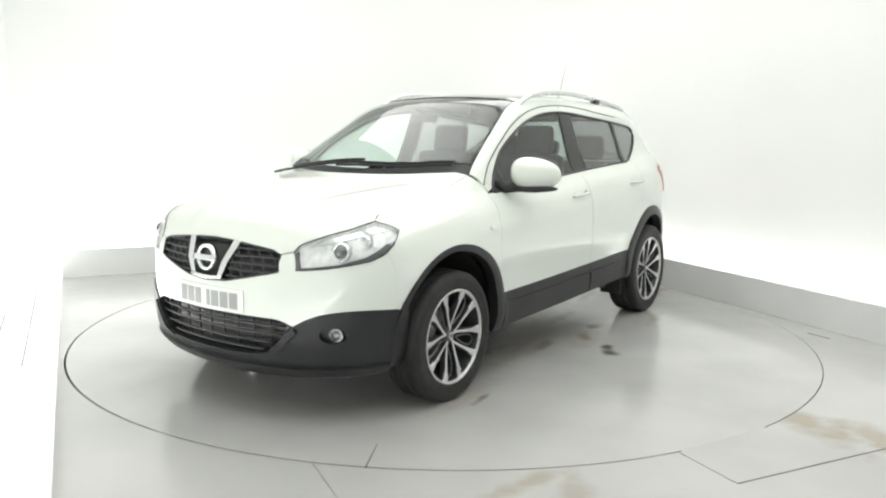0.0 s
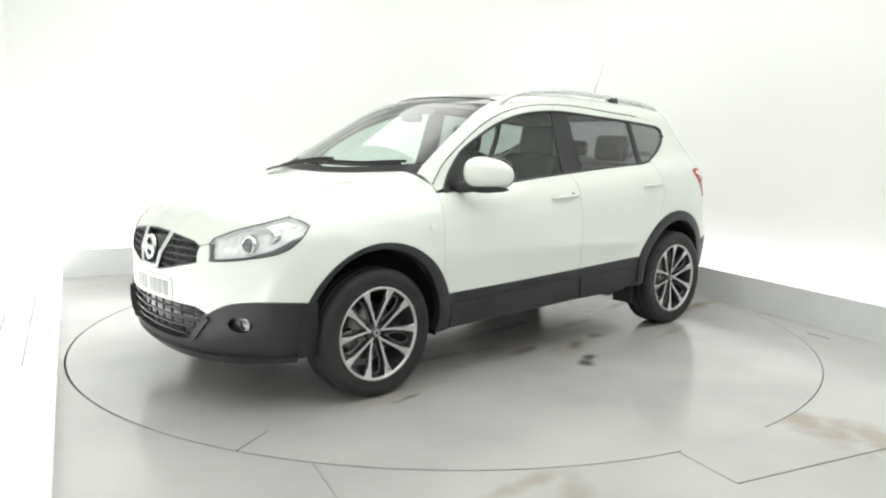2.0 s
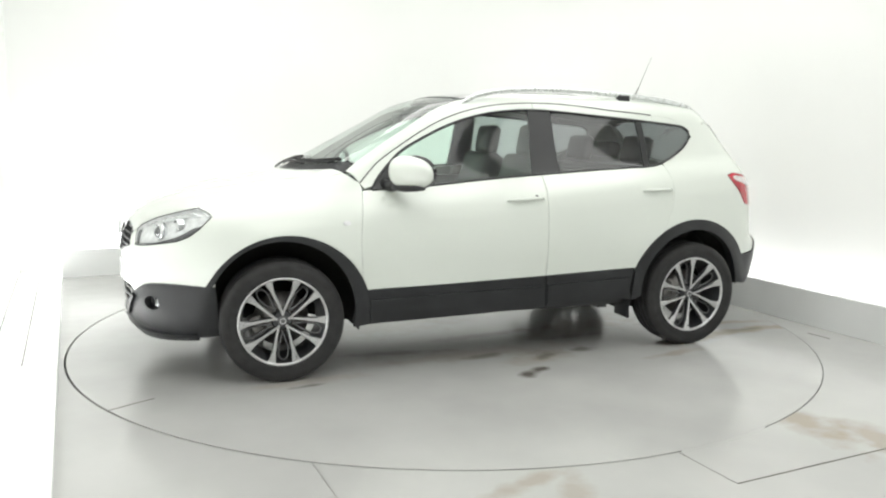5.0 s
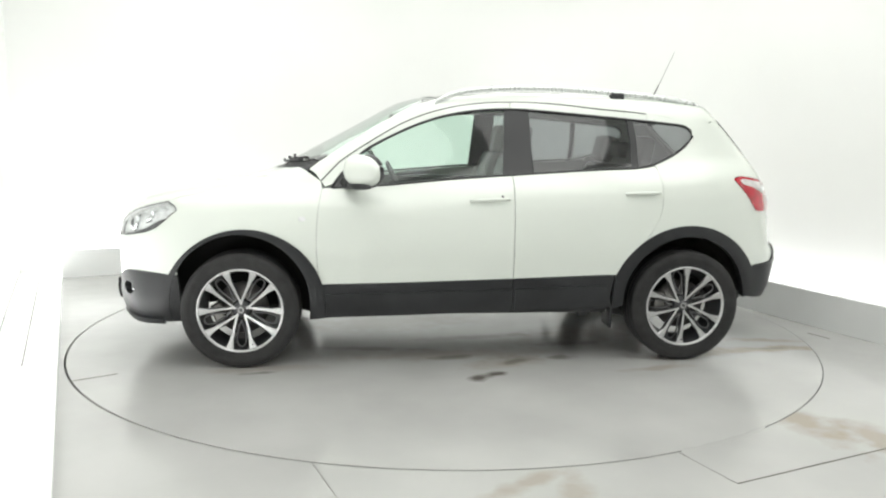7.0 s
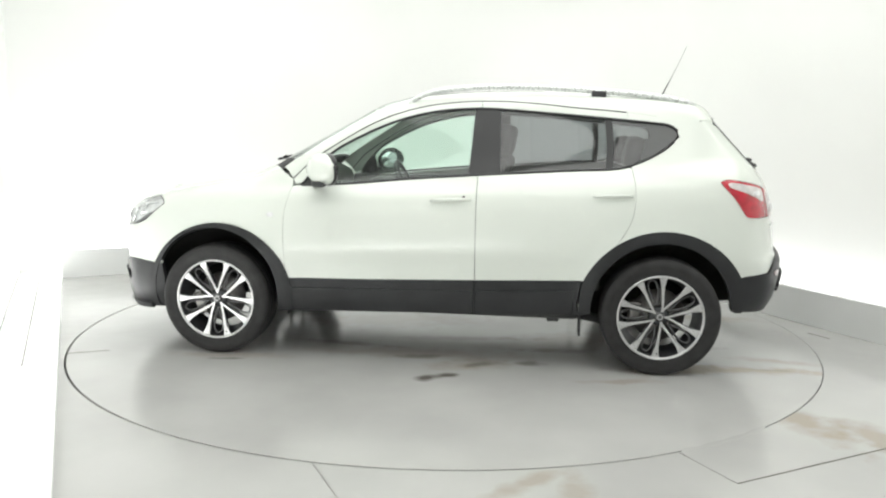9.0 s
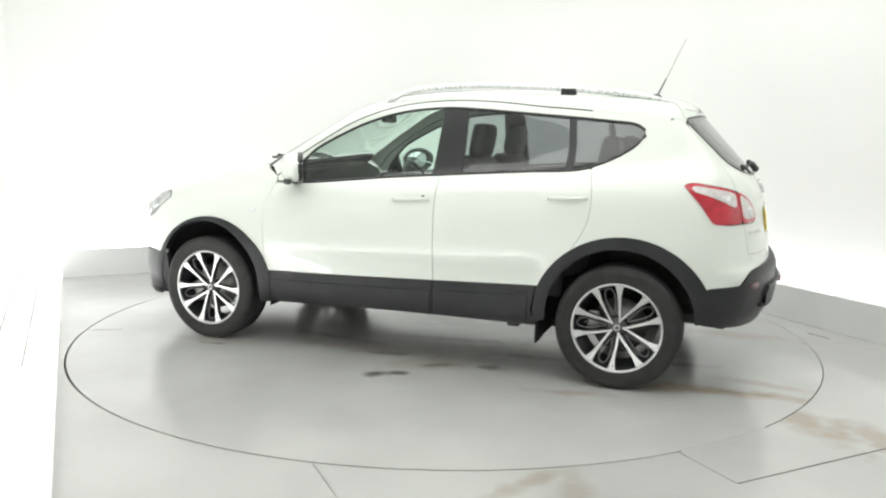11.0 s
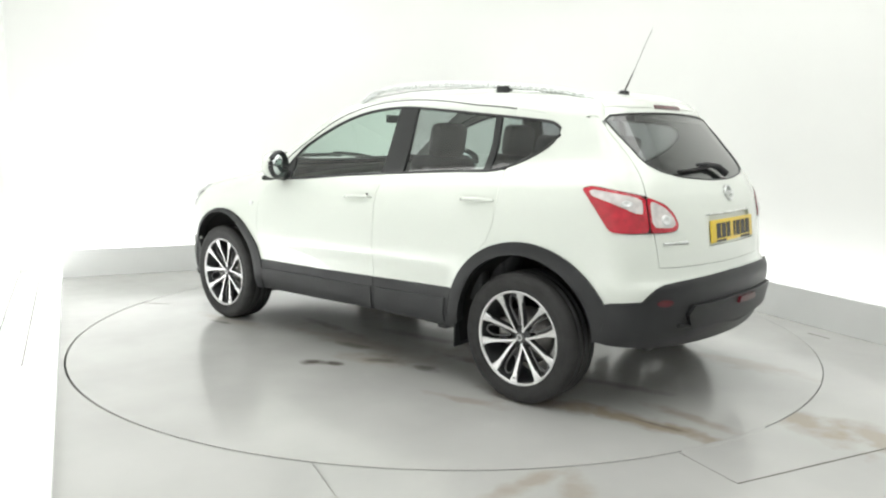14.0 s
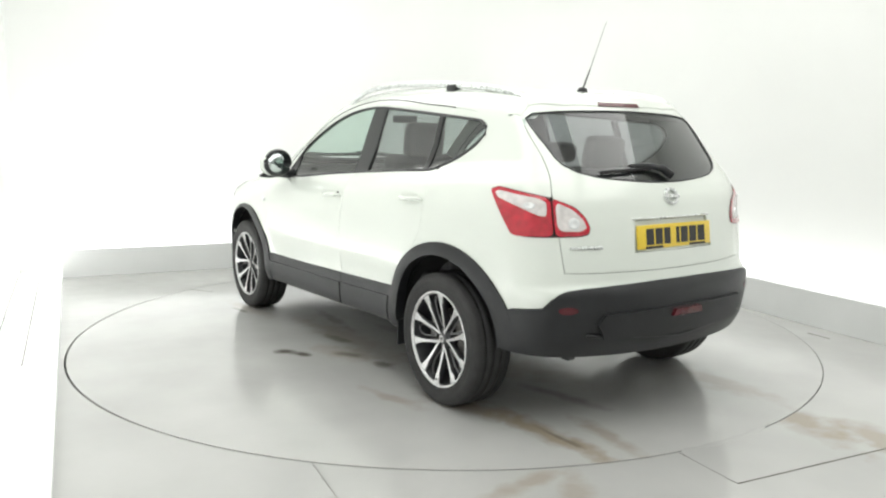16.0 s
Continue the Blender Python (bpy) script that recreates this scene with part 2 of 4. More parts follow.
joint([(-0.035, -2.46), (-0.035, -2.78)], 0.004, "faint joint between floor panels", mat=M_FAINT)
joint([(-0.035, -2.785), (RIGHT, -2.785)], 0.005, "dark joint between floor panels")
joint([(-1.516, -1.93), (-1.516, FRONT)], 0.004, "faint joint between floor panels", mat=M_FAINT)
joint([(2.258, -1.19), (2.262, -1.21), (2.27, -1.35)], 0.012, "small dark scuff on the floor")

joint([(LEFT - 0.185, -0.06), (LEFT - 0.185, 3.0)], 0.006, "thin grey joint in the low white board", 0.022)

patch = bmesh.new()
patch_rows = []
for i in range(15):
    a = radians(-90.4 + 13.4 * i / 14)
    wide = 0.012 + 0.006 * math.sin(i * 1.7)
    patch_rows.append([patch.verts.new((r * math.cos(a), r * math.sin(a), z)) for r, z in ((RING - wide, 0.0004), (RING - wide + 0.003, 0.0014), (RING + wide, 0.0014), (RING + wide + 0.003, 0.0004))])
for p, q in zip(patch_rows, patch_rows[1:]):
    for k in range(3):
        patch.faces.new((p[k], p[k + 1], q[k + 1], q[k]))
bmesh.ops.recalc_face_normals(patch, faces=patch.faces)
structure("floor_patch", patch, M_FLOOR, "stretch of floor paint closing the turntable gap", "floor patch")

disc = bmesh.new()
bmesh.ops.create_circle(disc, cap_ends=True, segments=256, radius=RING - 0.004)
for f in disc.faces:
    f.normal_update()
g = bmesh.ops.extrude_face_region(disc, geom=disc.faces[:])
bmesh.ops.translate(disc, vec=(0, 0, -0.04), verts=[v for v in g["geom"] if isinstance(v, bmesh.types.BMVert)])
bmesh.ops.recalc_face_normals(disc, faces=disc.faces)
turntable = tagged(link("turntable", disc, M_TABLE, None, "", False), "pale grey painted round turntable with dark oil stains", "turntable")
notch = bmesh.new()
a, b = Vector((-2.155, -1.15, 0.0015)), Vector((-1.95, -1.035, 0.0015))
n = (b - a).cross(Vector((0, 0, 1))).normalized() * 0.004
top = [a + n, b + n * 0.5, b - n * 0.5, a - n]
vs = [notch.verts.new(v) for v in top] + [notch.verts.new(v - Vector((0, 0, 0.006))) for v in top]
notch.faces.new(vs[:4])
for k in range(4):
    notch.faces.new((vs[k], vs[(k + 1) % 4], vs[4 + (k + 1) % 4], vs[4 + k]))
bmesh.ops.recalc_face_normals(notch, faces=notch.faces)
part("panel_joint", notch, M_JOINT, turntable, "short dark joint in the turntable", False)


# ---- car body form: a smooth blend of side, top, nose and tail ----
def table(points, lo, hi, sigma):
    xs = np.arange(lo - 0.3, hi + 0.3, 0.004)
    ys = np.interp(xs, [p[0] for p in points], [p[1] for p in points])
    k = np.arange(-60, 61) * 0.004
    w = np.exp(-0.5 * (k / sigma) ** 2)
    pad = np.concatenate([np.full(60, ys[0]), ys, np.full(60, ys[-1])])
    return xs, np.convolve(pad, w / w.sum(), "valid")


TOP = table([(-2.3, 0.64), (-2.19, 0.74), (-2.1, 0.87), (-1.98, 0.945), (-1.8, 1.0), (-1.55, 1.05), (-1.34, 1.087), (-1.19, 1.115),
             (-0.4, 1.545), (-0.14, 1.597), (0.15, 1.62), (0.5, 1.624), (0.9, 1.612), (1.25, 1.588), (1.55, 1.55), (1.8, 1.51), (2.4, 1.44)], -2.6, 2.6, 0.05)
SIDE = table([(0.0, 0.70), (0.2, 0.79), (0.29, 0.848), (0.36, 0.864), (0.5, 0.866), (0.575, 0.87), (0.66, 0.881), (0.72, 0.8825), (0.82, 0.879), (0.9, 0.873), (1.0, 0.845),
              (1.06, 0.8), (1.1, 0.75), (1.2, 0.707), (1.3, 0.674), (1.4, 0.641), (1.5, 0.604), (1.57, 0.567), (1.64, 0.49), (1.8, 0.3)], 0, 1.9, 0.022)
NOSE = table([(0.1, -1.935), (0.24, -2.08), (0.3, -2.13), (0.4, -2.15), (0.5, -2.15), (0.62, -2.15), (0.72, -2.145), (0.8, -2.132), (0.95, -2.07), (1.2, -1.87)], 0, 1.4, 0.02)
TAIL = table([(0.1, 1.785), (0.24, 1.905), (0.32, 2.01), (0.43, 2.07), (0.55, 2.092), (0.655, 2.095), (0.69, 2.06), (0.8, 2.048), (0.95, 2.023), (1.06, 1.995),
              (1.14, 1.95), (1.22, 1.88), (1.48, 1.645), (1.54, 1.605), (1.7, 1.465)], 0, 1.8, 0.014)
WHEEL_X, WHEEL_Z = 1.316, 0.337


def smax(a, b, k):
    h = np.maximum(k - np.abs(a - b), 0) / k
    return np.maximum(a, b) + h * h * k * 0.25


def smooth01(v):
    v = np.clip(v, 0, 1)
    return v * v * (3 - 2 * v)


def body(p):
    """Below zero inside the car's skin."""
    x, y, z = p[..., 0], np.abs(p[..., 1]), p[..., 2]
    zs = z - 0.07 * x * smooth01((z - 0.6) / 0.4)
    w = np.interp(zs, *SIDE) - np.where(x > 0, 0.11, 0.06) * np.maximum(np.abs(x) - 0.9, 0) ** 2
    for s in (-1, 1):
        r = np.hypot(x - s * WHEEL_X, z - WHEEL_Z)
        w = w + 0.016 * np.exp(-((r - 0.43) / 0.065) ** 2) * smooth01((z - 0.2) / 0.2)
    side = y - w
    top = z - (np.interp(x - 0.16 * y * y, *TOP) - 0.095 * y * y + 0.008 * smooth01((x + 0.6) / 0.4))
    ridge = np.exp(-((y - 0.22 - 0.4 * (x + 2.0)) / 0.055) ** 2) * smooth01((-1.05 - x) / 0.3) * smooth01((x + 2.15) / 0.3)
    top = top - 0.011 * ridge
    nose = np.interp(z, *NOSE) + 0.31 * y ** 2 + 0.45 * y ** 6 - x
    tail = x - (np.interp(z, *TAIL) - 0.22 * y ** 2 - 0.4 * y ** 6)
    f = smax(side, top, 0.1)
    f = smax(f, nose, 0.09)
    f = smax(f, tail, 0.06)
    return smax(f, 0.2 - z, 0.05)


def cast(origin, way, reach):
    """First meeting of rays with the skin, and the outward normal there."""
    o, d = np.asarray(origin, float), np.asarray(way, float)
    ts = np.linspace(0, reach, 120)
    v = body(o[:, None, :] + ts[None, :, None] * d[:, None, :])
    inside = v < 0
    i = np.where(inside.any(1), inside.argmax(1), v.argmin(1))
    lo, hi = ts[np.maximum(i - 1, 0)], ts[i]
    for _ in range(26):
        mid = (lo + hi) / 2
        s = body(o + mid[:, None] * d) < 0
        hi, lo = np.where(s, mid, hi), np.where(s, lo, mid)
    q = o + hi[:, None] * d
    h = 0.003
    g = np.stack([body(q + np.eye(3)[a] * h) - body(q - np.eye(3)[a] * h) for a in range(3)], -1)
    return q, g / np.maximum(np.linalg.norm(g, axis=1, keepdims=True), 1e-9)


NOSE_AXIS, TAIL_AXIS = -1.25, 1.25


def rays(mode, uv):
    """side: (x, z); top: (x, y); nose and tail: (angle in degrees from the car's axis, z). The car points to -x."""
    uv = np.asarray(uv, float)
    a, b, one = uv[:, 0], uv[:, 1], np.ones(len(uv))
    if mode == "side":
        return np.stack([a, -1.3 * one, b], -1), np.stack([0 * a, one, 0 * a], -1), 1.3
    if mode == "top":
        return np.stack([a, b, 2.0 * one], -1), np.stack([0 * a, 0 * a, -one], -1), 1.9
    t = np.radians(a)
    s, axis = (-1, NOSE_AXIS) if mode == "nose" else (1, TAIL_AXIS)
    way = np.stack([s * np.cos(t), np.sin(t), 0 * t], -1)
    return np.stack([axis + 0 * t, 0 * t, b], -1) + 1.4 * way, -way, 1.4


def skin(mode, uv):
    return cast(*rays(mode, uv))


# ---- skin panels ----
def bend(points, step=0.03):
    """A smooth open line through the points."""
    p = [np.array(q, float) for q in points]
    p = [2 * p[0] - p[1]] + p + [2 * p[-1] - p[-2]]
    out = []
    for a, b, c, d in zip(p, p[1:], p[2:], p[3:]):
        n = max(2, int(np.linalg.norm((c - b) * UNIT) / step))
        for i in range(n):
            t = i / n
            out.append(0.5 * (2 * b + (c - a) * t + (2 * a - 5 * b + 4 * c - d) * t * t + (3 * b - a - 3 * c + d) * t ** 3))
    return [tuple(q) for q in out] + [tuple(p[-2])]


UNIT = np.array([1.0, 1.0])


def arc(cx, cz, r0, r1, a0, a1, n=28):
    """From the front (0 degrees) over the top (90) to the rear (180); the radius goes from r0 to r1."""
    out = []
    for i in range(n + 1):
        k = i / n
        a, r = radians(a0 + (a1 - a0) * k), r0 + (r1 - r0) * smooth01(np.array(k)).item()
        out.append((cx - r * math.cos(a), cz + r * math.sin(a)))
    return out


def conv(points, mode, to):
    """Points of one view of the skin, in another view's terms."""
    q, _ = skin(mode, points)
    if to == "side":
        return [(a[0], a[2]) for a in q]
    if to == "top":
        return [(a[0], a[1]) for a in q]
    s, axis = (-1, NOSE_AXIS) if to == "nose" else (1, TAIL_AXIS)
    return [(math.degrees(math.atan2(a[1], s * (a[0] - axis))), a[2]) for a in q]


def both(half):
    """A line from the left edge to the middle, carried on to the right edge (first value changes sign)."""
    return list(half) + [(-a, b) for a, b in reversed(half) if abs(a) > 1e-6]


def inside(poly, pts):
    p, x, y = np.asarray(poly), pts[:, 0], pts[:, 1]
    c = np.zeros(len(pts), bool)
    j = len(p) - 1
    for i in range(len(p)):
        cross = ((p[i, 1] > y) != (p[j, 1] > y)) & (x < (p[j, 0] - p[i, 0]) * (y - p[i, 1]) / (p[j, 1] - p[i, 1] + 1e-12) + p[i, 0])
        c ^= cross
        j = i
    return c


def even(poly, step):
    out = []
    for a, b in zip(poly, poly[1:] + poly[:1]):
        a, b = np.array(a, float), np.array(b, float)
        d = np.linalg.norm(b - a)
        if d < 1e-5:
            continue
        n = max(1, int(math.ceil(d / step)))
        out += [a + (b - a) * i / n for i in range(n)]
    return np.array(out)


def shrunk(poly, gap):
    """The outline drawn in by the width of half a panel gap."""
    p = np.asarray(poly)
    area2 = np.sum(p[:, 0] * np.roll(p[:, 1], -1) - np.roll(p[:, 0], -1) * p[:, 1])
    t = np.roll(p, -1, 0) - np.roll(p, 1, 0)
    n = np.stack([-t[:, 1], t[:, 0]], -1) * np.sign(area2)
    return p + gap * n / np.maximum(np.linalg.norm(n, axis=1, keepdims=True), 1e-9)


def sheet(mode, outline, holes=(), gap=0.001, step=0.03, depth=0.018, lift=0.0, mirror=False):
    """A piece of the car's skin inside an outline, with its edges folded in."""
    from mathutils.geometry import delaunay_2d_cdt
    unit = np.array([1 / 60.0, 1.0]) if mode in ("nose", "tail") else np.array([1.0, 1.0])
    outer = shrunk(even([tuple(np.array(p) * unit) for p in outline], step), gap)
    cuts = [shrunk(even([tuple(np.array(p) * unit) for p in h], step), -gap) for h in holes]
    pts, edges = [], []
    for loop in [outer] + cuts:
        k = len(pts)
        pts += [tuple(p) for p in loop]
        edges += [(k + i, k + (i + 1) % len(loop)) for i in range(len(loop))]
    rim = np.array(pts)
    lo, hi = outer.min(0), outer.max(0)
    gx, gy = np.meshgrid(np.arange(lo[0] + step / 2, hi[0], step), np.arange(lo[1] + step / 2, hi[1], step))
    gx = gx + (np.arange(gx.shape[0]) % 2)[:, None] * step / 2
    grid = np.stack([gx.ravel(), gy.ravel()], -1)
    keep = inside(outer, grid)
    for c in cuts:
        keep &= ~inside(c, grid)
    grid = grid[keep]
    if len(grid):
        near = np.sqrt(((grid[:, None, :] - rim[None, :, :]) ** 2).sum(-1)).min(1)
        grid = grid[near > 0.5 * step]
        pts += [tuple(p) for p in grid]
    vs, _, fs, *_ = delaunay_2d_cdt([Vector(p) for p in pts], edges, [], 0, 1e-6)
    v2 = np.array([tuple(v) for v in vs])
    tri = np.array([tuple(f) for f in fs])
    mid = v2[tri].mean(1)
    good = inside(outer, mid)
    for c in cuts:
        good &= ~inside(c, mid)
    q, n = skin(mode, v2 / unit)
    q = q + n * lift
    bm = bmesh.new()
    way = bm.verts.layers.float_vector.new("way")
    s = -1 if mirror else 1
    bv = [bm.verts.new((a[0], s * a[1], a[2])) for a in q]
    for f in tri[good]:
        try:
            bm.faces.new([bv[i] for i in f])
        except ValueError:
            pass
    for v in [v for v in bm.verts if not v.link_faces]:
        bm.verts.remove(v)
    want = {v: Vector((n[i][0], s * n[i][1], n[i][2])) for i, v in enumerate(bv) if v.is_valid}
    bmesh.ops.recalc_face_normals(bm, faces=bm.faces)
    turn_sum = sum(f.normal.dot(want[f.verts[0]]) for f in bm.faces)
    if turn_sum < 0:
        bmesh.ops.reverse_faces(bm, faces=bm.faces)
    bm.normal_update()
    for v, d in want.items():
        v[way] = d
    if depth:
        border = [e for e in bm.edges if e.is_boundary]
        fold = {}
        for e in border:
            for v in e.verts:
                if v not in fold:
                    fold[v] = bm.verts.new(v.co - want[v] * depth)
        for e in border:
            f0 = e.link_faces[0]
            a, b = e.verts
            la = [l for l in f0.loops if l.edge == e][0]
            a, b = la.vert, la.link_loop_next.vert
            bm.faces.new((b, a, fold[a], fold[b]))
            e.smooth = False
    bm.normal_update()
    return bm


def panel(name, mode, outline, mat, parent, label="", **kw):
    return part(name, sheet(mode, outline, **kw), mat, parent, label)


def line3(mode, points, lift=0.0, mirror=False):
    q, n = skin(mode, points)
    q = q + n * lift
    return [Vector((a[0], -a[1] if mirror else a[1], a[2])) for a in q]


# ---- the car ----
M_GLASS = glass("clear_glass", (0.80, 0.92, 0.86))
M_SCREEN = glass("windscreen_glass", (0.82, 0.92, 0.87), 0.0, 3.4, 0.07)
M_TINT = glass("privacy_glass", (0.44, 0.465, 0.47), 0.0, 3.2, 0.09)
M_DARK = material("dark_liner", (0.01, 0.01, 0.01), 0.85, vary=0.2)
M_ROOFGLASS = material("dark_roof_glass", (0.03, 0.032, 0.035), 0.05, vary=0.05, bump=0.0, rough_vary=0.02, coat=1.0, spec=0.8)
M_GLOSSBLACK = material("gloss_black_trim", (0.02, 0.021, 0.022), 0.3, vary=0.1, fine=40, bump=0.0, rough_vary=0.03)
M_CHROME = material("chrome", (0.78, 0.79, 0.80), 0.16, metal=1.0, vary=0.03, bump=0.0, rough_vary=0.05)
M_ALLOY = material("machined_alloy", (0.58, 0.58, 0.585), 0.3, metal=0.85, vary=0.05, scale=20, fine=300, bump=0.03)
M_ALLOYDARK = material("dark_alloy_paint", (0.06, 0.062, 0.066), 0.42, metal=0.4, vary=0.15, scale=20)
M_MIRROR = material("mirror_glass", (0.6, 0.64, 0.65), 0.03, metal=1.0, vary=0.03, bump=0.0, rough_vary=0.01)
M_RIB = material("grey_alloy_paint", (0.15, 0.15, 0.155), 0.36, metal=0.6, vary=0.1, scale=20)
M_RAIL = material("satin_silver_rail", (0.72, 0.74, 0.73), 0.28, metal=0.55, vary=0.03, bump=0.0)
M_LAMP = material("lamp_reflector", (0.88, 0.89, 0.89), 0.22, metal=0.1, vary=0.25, scale=25, fine=120, bump=0.1)
M_FOG = material("smoky_lamp_lens", (0.16, 0.165, 0.17), 0.15, metal=0.5, vary=0.2, scale=25, bump=0.05, coat=1.0)
M_RED = material("red_lamp_lens", (0.56, 0.014, 0.036), 0.08, vary=0.35, scale=22, fine=120, bump=0.06, coat=1.0)
M_DARKRED = material("dark_red_reflector", (0.09, 0.007, 0.013), 0.25, vary=0.1, scale=30, coat=0.4)
M_PALE = material("pale_lamp_lens", (0.72, 0.68, 0.67), 0.1, vary=0.22, scale=30, fine=120, bump=0.06, coat=1.0)
M_CABIN = material("dark_cabin_trim", (0.05, 0.052, 0.053), 0.7, vary=0.15, scale=8, fine=200, bump=0.08)
M_LEATHER = material("dark_grey_leather", (0.045, 0.046, 0.05), 0.42, vary=0.15, scale=10, fine=140, bump=0.1)
M_LINING = material("pale_headlining", (0.55, 0.56, 0.54), 0.85, vary=0.05, fine=300, bump=0.05)
M_DISC = material("brake_disc_steel", (0.3, 0.29, 0.28), 0.38, metal=0.9, vary=0.2, scale=18)
M_PLATE_W = material("white_plate", (0.78, 0.79, 0.77), 0.3, vary=0.03, bump=0.0)
M_PLATE_Y = material("yellow_plate", (0.80, 0.58, 0.06), 0.3, vary=0.04, bump=0.0)
M_INK = material("plate_black", (0.02, 0.02, 0.02), 0.45, bump=0.0)
M_INKPALE = material("plate_grey", (0.33, 0.34, 0.33), 0.45, bump=0.0)
M_MESH = material("grille_plastic", (0.035, 0.036, 0.039), 0.45, vary=0.15, bump=0.0)
M_CLEAR = glass("lamp_cover", (0.97, 0.98, 0.98), 0.0, 4.0, 0.05)

car = thing("car", "white five-door crossover car with black lower cladding on the turntable", "car")
FX, RX = -WHEEL_X, WHEEL_X

# shared lines, left half of the car
DOOR_FRONT = [(-0.855, 1.03), (-0.864, 0.98), (-0.878, 0.88), (-0.886, 0.75), (-0.881, 0.62), (-0.872, 0.486)]
SILL_TOP = [(-0.872, 0.486), (-0.376, 0.494), (0.254, 0.512), (0.885, 0.533)]
BELT = [(-0.855, 1.03), (-0.79, 1.034), (-0.512, 1.05), (-0.116, 1.087), (0.216, 1.112), (0.416, 1.126), (0.784, 1.150), (1.02, 1.162), (1.121, 1.183),
        (1.24, 1.234), (1.33, 1.29), (1.39, 1.35)]
WINTOP = [(-0.79, 1.05), (-0.745, 1.11), (-0.667, 1.192), (-0.584, 1.262), (-0.383, 1.366), (-0.216, 1.431), (-0.049, 1.473), (0.119, 1.494), (0.288, 1.5),
          (0.458, 1.491), (0.628, 1.478), (0.834, 1.462), (1.041, 1.445), (1.23, 1.428), (1.335, 1.416), (1.383, 1.388)]
FRAME_TOP = [(-0.862, 1.07), (-0.79, 1.145), (-0.722, 1.205), (-0.553, 1.314), (-0.384, 1.41), (-0.215, 1.476), (-0.046, 1.517), (0.124, 1.538), (0.295, 1.545),
             (0.466, 1.541), (0.638, 1.528), (0.812, 1.51), (1.02, 1.494), (1.2, 1.475)]
arch_front = arc(FX - 0.016, WHEEL_Z, 0.43, 0.502, 22, 163)
arch_rear = arc(RX + 0.008, WHEEL_Z, 0.486, 0.49, 21.7, 159.3)
belt, wintop, frame_top = bend(BELT), bend(WINTOP), bend(FRAME_TOP)


def at_x(line, x):
    p = sorted(line)
    return float(np.interp(x, [a for a, _ in p], [b for _, b in p]))


def span(line, x0, x1):
    mid = [p for p in line if min(x0, x1) + 0.004 < p[0] < max(x0, x1) - 0.004]
    mid.sort(reverse=x1 < x0)
    return [(x0, at_x(line, x0))] + mid + [(x1, at_x(line, x1))]


HEADLIGHT = [(-31.8, 0.815), (-33.2, 0.842), (-40.9, 0.887), (-48, 0.916), (-55.6, 0.945), (-60, 0.926), (-62.3, 0.905), (-59.5, 0.845), (-56.3, 0.803),
             (-52.5, 0.778), (-46.3, 0.76), (-41, 0.746), (-32.6, 0.733)]
GRILLE_LOW = [(-31.8, 0.813), (-27.6, 0.798), (-27.2, 0.722), (-18, 0.69), (-8.5, 0.657), (0, 0.65)]
GRILLE_TOP = [(-27.6, 0.8), (-25, 0.816), (-16, 0.832), (-7.8, 0.842), (0, 0.846)]
CHIN_TOP = [(-64, 0.541), (-56, 0.549), (-47.9, 0.553), (-38.6, 0.532), (-31.3, 0.475)]
BONNET_SIDE = [(-1.66, -0.66), (-1.5, -0.665), (-1.25, -0.668), (-1.05, -0.68), (-0.945, -0.695)]
BONNET_REAR = [(-0.945, -0.695), (-1.02, -0.6), (-1.13, -0.35), (-1.18, -0.15), (-1.19, 0.0)]
GLASS_LOW = [(-0.87, -0.668), (-0.955, -0.56), (-1.06, -0.32), (-1.105, -0.12), (-1.11, 0.0)]
GLASS_TOP = [(-0.175, -0.515), (-0.215, -0.3), (-0.23, 0.0)]
GLASS_SIDE = [(-0.87, -0.668), (-0.7, -0.628), (-0.45, -0.575), (-0.175, -0.515)]
ROOF_SIDE = [(-0.175, -0.515), (0.1, -0.49), (0.6, -0.478), (1.1, -0.47), (1.39, -0.465)]
GATE_SIDE = [(-61.5, 1.44), (-56.5, 1.352), (-51, 1.262), (-47.6, 1.17), (-46.6, 1.1), (-43.8, 0.888), (-42.1, 0.745)]
TAILLIGHT = [(-65.6, 1.104), (-62, 1.119), (-48.1, 1.08), (-40.1, 1.036), (-36.8, 0.991), (-35.2, 0.942), (-35.6, 0.917), (-38.1, 0.907), (-56.3, 0.905), (-60.1, 1.015)]
BUMPER_TOP = [(-58.5, 0.562), (-56, 0.575), (-47.5, 0.592), (-45, 0.636), (-41.5, 0.667), (-30, 0.68), (-10, 0.69), (0, 0.69)]
REAR_GLASS = [(-59.4, 1.428), (-54.4, 1.36), (-48.9, 1.286), (-43.5, 1.215), (-32.5, 1.166), (-12, 1.141), (0, 1.138)]


def flip(line):
    return [(-a, b) for a, b in reversed(line)]


def flip_y(line):
    return [(a, -b) for a, b in reversed(line)]


def rounded(poly, k=0.16, times=2):
    """The outline with its corners cut round."""
    for _ in range(times):
        out = []
        for a, b in zip(poly, poly[1:] + poly[:1]):
            out += [(a[0] + (b[0] - a[0]) * k, a[1] + (b[1] - a[1]) * k), (b[0] + (a[0] - b[0]) * k, b[1] + (a[1] - b[1]) * k)]
        poly = out
    return poly


def window_pane(name, outline, mat, parent, mirror, label):
    return panel(name, "side", outline, mat, parent, label, gap=0.0, depth=0.0, lift=-0.004, step=0.05, mirror=mirror)


def strip(name, points, radius, mat, parent, label="", sides=6):
    return part(name, tube(points, radius, sides), mat, parent, label)


def oval(cx, cz, rx, rz, n=20):
    return [(cx + rx * math.cos(2 * math.pi * i / n), cz + rz * math.sin(2 * math.pi * i / n)) for i in range(n)]


